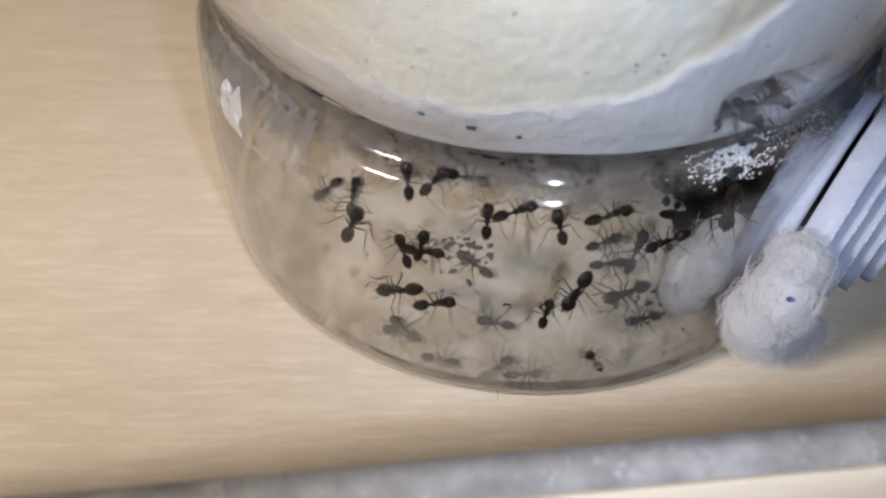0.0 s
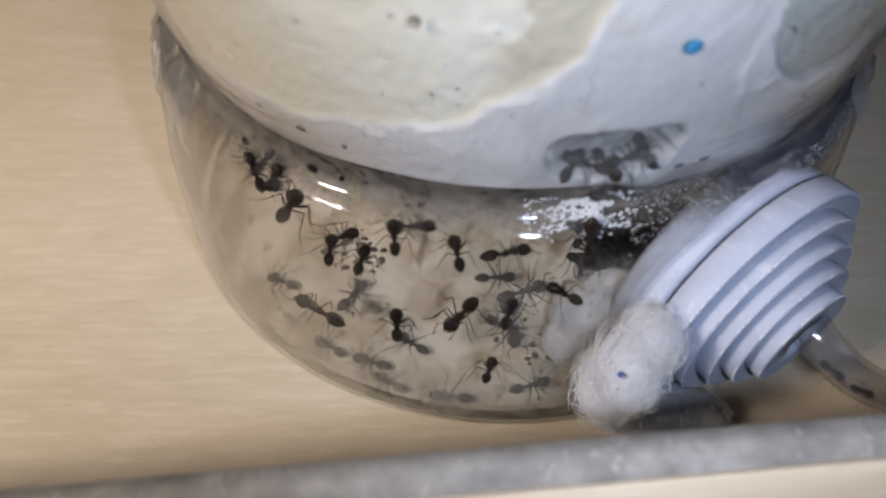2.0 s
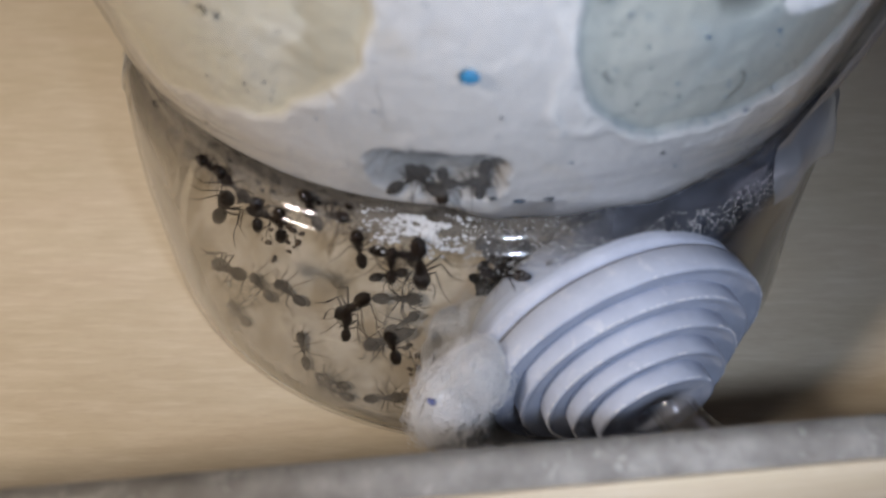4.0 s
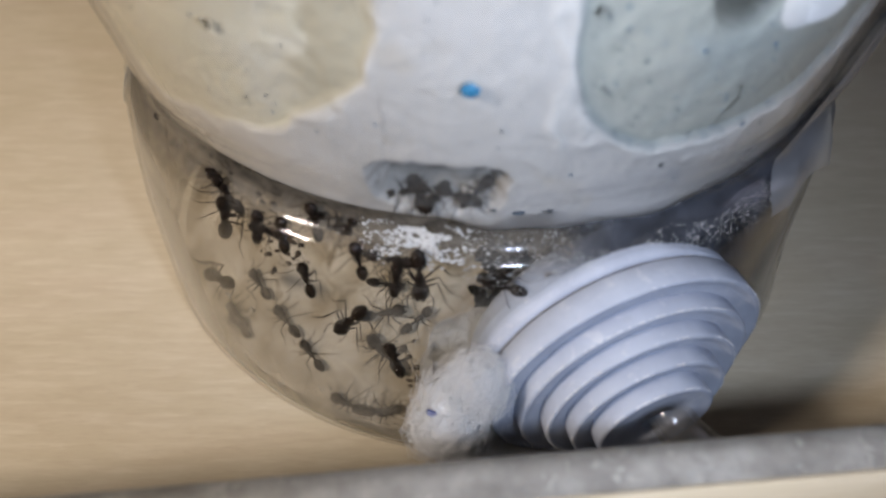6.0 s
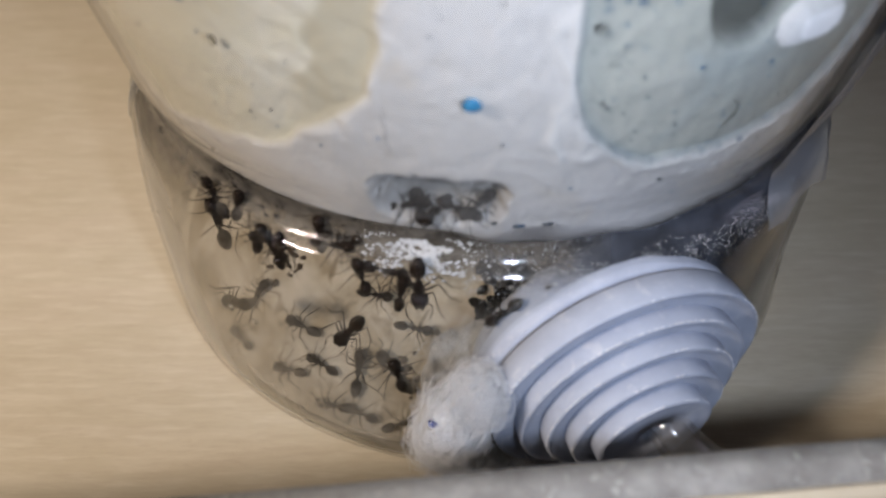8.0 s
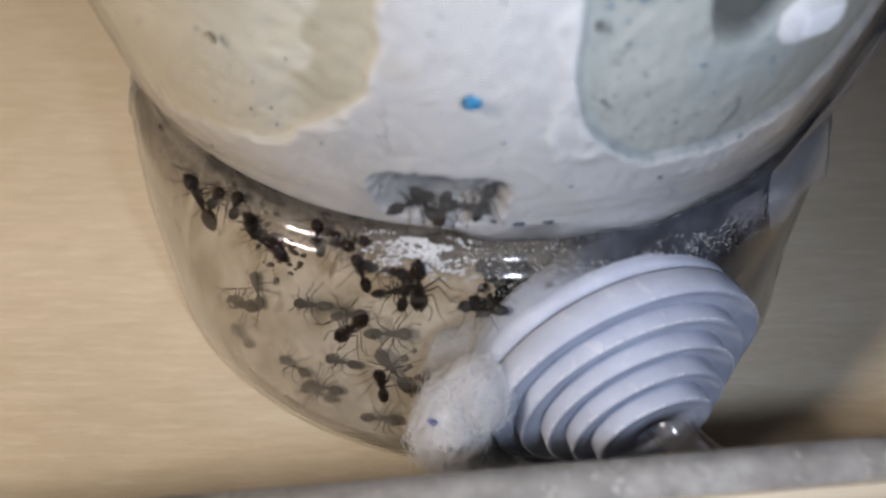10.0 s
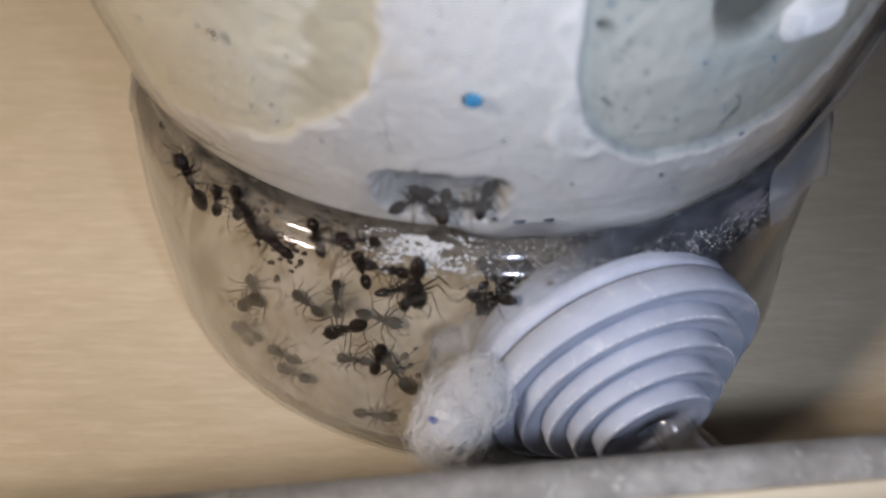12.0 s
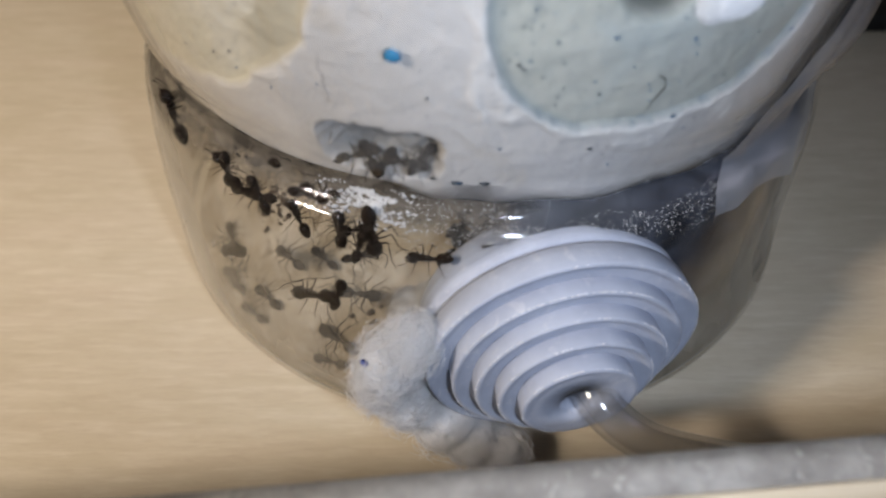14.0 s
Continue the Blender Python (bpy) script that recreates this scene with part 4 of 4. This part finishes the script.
PROTOTYPES = [build_ant(k) for k in range(4)]
used = [0]
ANT_PATHS = []
FOOT = 0.13


def local_pose(kind, length, u, v, heading):
    """An ant's pose in the jar: on the plaster mound at (u, v), or on the inner wall at angle u and height v."""
    w = radians(heading)
    if kind == "floor":
        e = 0.05
        n = Vector((-(mound_h(u + e, v) - mound_h(u - e, v)) / (2 * e), -(mound_h(u, v + e) - mound_h(u, v - e)) / (2 * e), 1)).normalized()
        place = Vector((u, v, mound_h(u, v)))
        ahead = Vector((math.cos(w), math.sin(w), 0))
    elif kind == "slot":
        n = Vector((0, 0, 1))
        place = on_wall(u, v, -0.24).translation
        ahead = Vector((math.cos(w), math.sin(w), 0))
    elif kind == "hose":
        k = min(max(int(u), 1), 57)
        f = min(max(u - k, 0.0), 1.0)
        place = hose_line[k].lerp(hose_line[k + 1], f)
        ahead = (hose_line[k + 1] - hose_line[k - 1]).normalized() * (1 if heading < 90 else -1)
        n = (Vector((0, 0, 1)) - ahead * ahead.z).normalized()
        place = place - n * 0.19
    else:
        m = on_wall(u, v, -0.055)
        n = -m.col[2].to_3d()
        place = m.translation
        ahead = m.col[0].to_3d() * math.cos(w) + m.col[1].to_3d() * math.sin(w)
    ahead = (ahead - n * ahead.dot(n)).normalized()
    side = n.cross(ahead)
    m = Matrix((ahead, side, n)).transposed().to_4x4()
    m.translation = (place + n * FOOT * length) * CM
    return m


def ant(kind, length, rows):
    """One ant: where it walks, its body length in centimetres, and (seconds, u, v, heading) rows in the jar."""
    k = used[0]
    used[0] += 1
    proto = PROTOTYPES[k % 4]
    ob = proto if k < 4 else copy_thing(proto, Matrix())
    ob.scale = (length * CM,) * 3
    ANT_PATHS.append((ob, kind, length, rows))
    return ob


ant("wall", 0.54, [(0, -90.83, 3.14, 104), (1, -90.47, 3.13, 102), (2, -82.32, 3.19, 99), (3, -74.21, 3.35, 92), (5.5, -74.36, 3.38, 96), (7, -74.38, 3.32, 100), (8, -74.29, 3.32, 101), (10.5, -74.30, 3.34, 101), (12.5, -74.31, 3.35, 99), (14, -70.57, 3.29, 91)])
ant("wall", 0.54, [(0, -100.16, 3.15, 89), (1, -100.02, 3.10, 88), (2, -90.21, 3.27, 90), (3, -81.15, 3.58, 107), (5.5, -80.98, 3.60, 102), (7, -80.47, 3.58, 82), (8, -80.56, 3.60, 88), (10.5, -80.41, 3.56, 88), (12.5, -80.69, 3.55, 100), (14, -76.74, 3.26, 110)])
ant("wall", 0.54, [(0, -96.87, 3.33, 29), (1, -96.86, 3.34, 24), (2, -88.21, 3.46, 12), (3, -79.24, 3.58, 13), (5.5, -79.21, 3.61, 2), (7, -78.84, 3.58, 3), (8, -78.74, 3.57, 7), (12.5, -78.78, 3.56, 5), (14, -75.88, 3.56, 4)])
ant("wall", 0.54, [(0, -108.88, 2.55, 7), (1, -108.28, 2.53, 14), (2, -97.62, 3.08, 38), (3, -86.96, 3.45, -174), (5.5, -86.81, 3.42, -172), (7, -87.08, 3.34, -167), (8, -87.41, 3.41, -168), (10.5, -87.73, 3.40, 143), (12.5, -87.86, 3.39, 157), (14, -82.99, 3.36, -165)])
ant("wall", 0.54, [(0, -109.08, 2.61, 76), (1, -108.77, 2.61, 76), (2, -99.48, 2.80, 78), (3, -88.65, 3.36, 79), (5.5, -88.77, 3.39, 82), (7, -88.86, 3.32, 70), (8, -89.00, 3.37, 70), (10.5, -87.06, 3.31, 171), (12.5, -86.47, 3.34, 158), (14, -83.37, 3.34, 111)])
ant("wall", 0.54, [(0, -111.57, 2.45, 103), (1, -111.90, 2.45, 100), (2, -94.93, 2.81, 73), (3, -85.27, 3.34, 83), (5.5, -84.73, 3.41, 82), (7, -84.76, 3.39, 99), (8, -85.64, 3.39, -99), (10.5, -88.67, 3.47, 161), (12.5, -89.26, 3.48, 154), (14, -85.65, 3.30, -166)])
ant("wall", 0.74, [(0, -87.28, 2.13, -107), (1, -87.27, 2.17, -104), (2, -81.61, 2.24, -117), (3, -75.88, 2.47, -128), (5.5, -76.17, 2.45, -125), (7, -76.64, 2.35, -122), (8, -76.77, 2.42, -121), (10.5, -76.37, 2.46, -126), (12.5, -77.68, 2.31, -144), (14, -76.25, 2.04, -158)])
ant("floor", 0.72, [(0, 1.14, -3.91, -156), (1, 1.13, -3.93, -143), (2, 1.10, -3.85, -64), (3, 1.08, -3.96, -69), (5.5, 1.03, -4.03, 152), (7, 1.15, -4.06, 146), (8, 1.18, -4.04, 146), (10.5, 1.18, -4.06, 146), (12.5, 1.21, -4.08, 144), (14, 1.02, -4.32, 177)])
ant("floor", 0.68, [(0, 1.24, -3.51, 79), (1, 1.29, -3.47, 58), (2, 1.16, -3.56, 39), (3, 1.05, -3.64, 34), (5.5, 0.79, -3.63, 29), (7, 0.79, -3.95, 78), (8, 0.73, -4.25, 104), (10.5, 0.93, -3.69, 17), (12.5, 0.67, -3.74, 12), (14, 0.96, -3.83, 31)])
ant("floor", 0.54, [(0, 0.80, -3.47, 25), (1, 0.77, -3.50, 22), (2, 0.81, -3.52, 19), (3, 0.72, -3.51, 60), (5.5, 0.73, -3.47, 22), (7, 0.59, -3.50, 19), (8, 0.53, -3.52, 19), (10.5, 0.75, -3.43, 45), (12.5, 0.75, -3.44, 45), (14, 0.68, -3.55, 53)])
ant("wall", 0.54, [(0, -85.04, 3.29, 17), (1, -84.82, 3.24, 10), (2, -76.71, 3.26, 16), (3, -69.81, 3.36, 1), (5.5, -70.43, 3.48, -7), (7, -71.64, 3.43, -6), (8, -71.55, 3.46, -9), (12.5, -71.66, 3.43, -7), (14, -68.40, 3.36, 26)])
ant("wall", 0.78, [(0, -67.07, 3.06, -82), (2, -66.23, 3.32, -85), (3, -66.99, 3.30, -89), (5.5, -66.90, 3.31, -88), (7, -67.32, 3.29, -93), (8, -67.32, 3.35, -90), (10.5, -67.37, 3.29, -91), (12.5, -67.52, 3.30, -92), (14, -66.45, 3.35, -88)])
ant("wall", 0.54, [(0, -82.72, 0.72, 119), (1, -80.94, 0.88, 87), (2, -77.59, 1.22, 81), (3, -75.19, 1.67, 77), (5.5, -80.63, 2.63, 91), (6.5, -83.29, 3.10, 104), (7, -84.31, 3.10, 100), (8, -86.64, 3.31, 108), (10.5, -89.08, 3.47, 137), (12.5, -89.98, 3.50, 152), (14, -89.33, 3.43, 137)])
ant("wall", 0.74, [(0, -120.14, 2.53, 67), (1, -120.73, 2.48, 66), (2, -105.90, 3.16, 58), (3, -96.09, 3.13, 52), (5.5, -94.71, 3.20, 70), (7, -95.87, 3.20, 87), (8, -96.84, 3.21, 98), (10.5, -101.50, 3.33, 116), (12.5, -103.68, 3.45, 119), (14, -105.48, 3.44, 124)])
ant("wall", 0.54, [(0, -111.02, 3.45, 92), (1, -110.99, 3.43, 91), (2, -111.28, 3.41, 103), (3, -93.24, 3.55, 148), (5.5, -92.92, 3.56, 152), (7, -96.32, 3.53, 107), (8, -97.22, 3.54, 124), (10.5, -97.37, 3.50, 38), (12.5, -96.66, 3.46, 81), (14, -89.69, 3.44, 85)])
ant("wall", 0.54, [(0, -107.60, 3.51, 55), (1, -107.57, 3.53, 54), (2, -108.11, 3.46, 62), (3, -96.93, 3.57, 168), (5.5, -96.92, 3.56, 169), (7, -92.31, 3.55, 44), (8, -93.45, 3.57, 71), (10.5, -93.56, 3.55, 64), (12.5, -93.39, 3.56, 84), (14, -84.13, 3.64, 23)])
ant("wall", 0.54, [(0, -103.61, 3.59, -8), (1, -104.04, 3.58, -12), (2, -100.72, 3.67, 0), (3, -78.83, 3.70, 12), (8, -77.99, 3.62, 4), (14, -74.35, 3.60, 1)])
ant("floor", 0.59, [(0, -1.89, -4.19, 159), (1, -1.68, -4.13, 153), (2, -2.11, -3.80, 175), (3, -0.89, -4.25, 133), (5.5, -1.04, -3.99, -172), (7, -1.15, -4.05, 65), (8, -1.19, -4.01, 66), (10.5, -1.19, -3.98, 133), (12.5, -1.25, -4.04, 140), (14, -1.60, -4.05, 140)])
ant("wall", 0.74, [(0, -112.48, 1.75, -152), (1, -110.92, 1.74, -156), (2, -102.78, 1.58, 173), (3, -94.92, 2.15, -160), (5.5, -101.40, 1.94, -158), (7, -97.89, 1.94, -151), (8, -96.88, 1.93, -147), (10.5, -95.06, 1.97, -151), (12.5, -93.72, 2.07, -125), (14, -92.53, 1.99, -144)])
ant("floor", 0.60, [(0, -0.89, -3.67, 132), (1, -1.04, -3.58, 117), (2, -1.00, -3.97, 57), (3, -0.58, -3.92, -178), (5.5, -0.34, -4.33, 146), (7, -0.62, -4.08, 159), (8, -0.26, -4.11, -179), (10.5, -0.23, -3.85, -150), (12.5, -0.32, -3.95, 156), (14, -0.28, -3.96, 174)])
ant("floor", 0.54, [(0, -0.62, -4.25, 164), (1, -0.41, -4.19, -169), (2, -0.06, -4.32, 158), (3, -0.03, -4.58, 110), (5.5, 0.10, -4.48, 131), (7, 0.14, -4.34, 178), (8, 0.22, -4.36, 174), (10.5, 0.55, -4.22, -158), (12.5, 0.65, -4.18, -155), (14, 0.25, -3.76, 171)])
ant("wall", 0.62, [(0, -107.36, 1.67, 26), (1, -106.56, 1.87, -38), (2, -90.53, 1.83, 88), (3, -71.18, 1.82, 91), (5.5, -70.56, 1.92, 104), (7, -70.79, 1.70, 103), (8, -70.40, 1.79, 101), (10.5, -73.53, 1.40, 92), (12.5, -73.18, 2.06, 73), (14, -72.29, 2.19, 72)])
ant("floor", 0.54, [(0, 0.86, -3.67, 7), (1, 0.79, -3.69, 179), (2, 1.07, -3.93, 156), (3, 1.07, -3.91, 92), (5.5, 1.20, -3.66, 30), (7, 1.28, -3.53, 172), (8, 1.16, -3.59, 18), (10.5, 0.10, -3.88, 45), (12.5, 0.05, -3.73, 125), (14, 0.24, -3.45, 119)])
ant("floor", 0.56, [(0, 1.38, -4.14, -167), (1, 1.58, -4.20, 166), (2, 1.51, -4.36, 37), (3, 1.28, -4.49, 36), (5.5, 1.24, -4.53, 42), (7, 1.29, -4.50, 43), (8, 1.48, -4.43, 56), (10.5, 1.15, -4.54, 21), (12.5, 1.09, -4.55, 28), (14, 1.04, -4.56, -157)])
ant("floor", 0.59, [(0, -0.66, -4.70, 41), (1, -0.68, -4.69, 26), (2, 0.58, -4.71, -170), (3, 0.51, -4.74, -170), (5.5, 0.87, -4.67, 178), (7, 0.83, -4.58, -174), (8, 0.60, -4.64, -160), (10.5, 0.31, -4.55, -158), (12.5, -0.20, -4.61, -177), (14, -0.33, -4.45, 173)])
ant("floor", 0.56, [(0, -1.39, -4.53, -15), (1, -1.31, -4.53, -29), (2, -0.54, -4.57, 179), (3, -1.17, -4.53, 157), (5.5, -1.25, -4.40, 162), (7, -1.36, -4.33, 157), (8, -0.20, -4.56, -162), (10.5, 0.44, -4.66, -177), (12.5, -0.54, -4.48, -175), (14, -0.44, -4.68, -179)])
ant("floor", 0.54, [(0, -0.27, -4.76, 4), (1, -0.28, -4.74, 3), (2, -0.25, -4.74, 165), (5.5, 1.19, -4.58, -151), (8, 0.97, -4.56, -178), (10.5, -0.42, -4.52, 176), (12.5, -1.18, -4.41, 173), (14, -1.03, -4.48, 154)])
ant("floor", 0.54, [(0, -1.85, -4.15, 127), (2, -1.17, -4.48, 163)])
ant("wall", 0.54, [(0, -91.31, 1.73, 83), (1, -91.19, 1.75, 47), (2, -75.55, 2.31, 81), (3, -70.55, 3.24, 87), (14, -68.16, 3.10, 73)])
ant("wall", 0.54, [(0, -75.94, 2.81, -161), (1, -77.57, 2.89, -106), (2, -68.51, 2.62, 140), (3, -56.87, 3.16, -153), (5.5, -56.51, 3.33, 119), (7, -57.32, 2.99, -131), (8, -56.80, 3.03, -131), (10.5, -59.82, 3.06, 161), (12.5, -58.15, 3.20, 172), (14, -58.58, 3.13, -172)])
# ants that wait in the slot, under the rim, behind the plug and in the hose's mouth
for u, v, h in ((-60.3, 4.10, 100), (-62.6, 4.03, 20), (-65.2, 4.0, -70), (-69.5, 4.0, 60), (-67.5, 4.02, 150)):
    ant("slot", 0.52, [(0.0, u, v, h), (3.0, u + 1.0, v, h + 25), (7.0, u - 0.6, v, h - 30), (11.0, u + 0.8, v, h + 10), (14.0, u, v, h)])
for x, y, h in ((2.3, -3.0, 110), (2.5, -2.6, -60), (2.1, -2.7, 10), (-2.6, -2.5, 60), (-3.0, -2.2, 200)):
    ant("floor", 0.60, [(0.0, x, y, h), (5.0, x - 0.15, y + 0.1, h + 40), (9.5, x + 0.1, y - 0.1, h + 10), (14.0, x, y, h + 30)])

ant("hose", 0.42, [(0.0, 22, 0, 0), (2.0, 20, 0, 0), (3.2, 24, 0, 0), (5.0, 40, 0, 0), (14.0, 54, 0, 0)])
ant("hose", 0.40, [(0.0, 29, 0, 0), (2.0, 27, 0, 0), (3.2, 32, 0, 0), (5.0, 46, 0, 0), (14.0, 56, 0, 0)])


def turn_to(a, b):
    return a + ((b - a + 180) % 360 - 180)


def ant_rows(kind, length, rows):
    """World rows for one ant: its own way in the jar, carried along by the jar."""
    rows = sorted(rows)
    if rows[0][0] > 0:
        rows = [(0.0, *rows[0][1:])] + rows
    if rows[-1][0] < 14:
        rows = rows + [(14.0, *rows[-1][1:])]
    heads = [rows[0][3]]
    for r in rows[1:]:
        heads.append(turn_to(heads[-1], r[3]))
    ts = [r[0] for r in rows]
    keys = set(ts) | {r[0] for r in JAR_ROWS} | {4.0, 4.8, 9.0, 9.8}
    for a, b, p, q in zip(ts, ts[1:], heads, heads[1:]):
        keys |= {a + (b - a) * k / 3 for k in (1, 2) if abs(q - p) > 60}
    out = []
    for t in sorted(keys):
        u, v = (float(np.interp(t, ts, [r[k] for r in rows])) for k in (1, 2))
        w = float(np.interp(t, ts, heads))
        carried_by = jar_pose(t)
        if kind == "hose":
            turn = float(np.interp(t, [q[0] for q in HOSE_TURN], [q[1] for q in HOSE_TURN]))
            carried_by = carried_by @ Matrix.Translation(hub * CM) @ pose(0, 0, 0, 0, 0, turn)
        out.append((t, carried_by @ local_pose(kind, length, u, v, w)))
    return out


def leg_rows(rows, phase):
    """A leg swings to and fro while its ant covers ground."""
    rows = sorted(rows)
    ts, us, vs = ([r[k] for r in rows] for k in (0, 1, 2))
    out, swing = [], 1
    for k in range(29):
        t = 0.5 * k
        a, b = (np.array((np.interp(s, ts, us), np.interp(s, ts, vs))) for s in (t, min(t + 0.5, 14.0)))
        swing = -swing
        out.append((t, pose(0, 0, 0, 0, 0, 6.0 * swing * phase if np.abs(b - a).sum() > 0.06 else 2.0 * phase)))
    return out


def motions():
    walk(jar, [(t, pose(x * CM, y * CM, 0, 0, 0, a)) for t, x, y, a in JAR_ROWS])
    walk(hose_ob, [(t, Matrix.Translation(hub * CM) @ pose(0, 0, 0, 0, 0, a)) for t, a in HOSE_TURN])
    for ob, kind, length, rows in ANT_PATHS:
        walk(ob, ant_rows(kind, length, rows))
        if len(rows) >= 8:
            for k, leg in enumerate(c for c in ob.children if c.name.startswith("leg")):
                walk(leg, leg_rows(rows, 1 if k % 2 else -1))


motions()
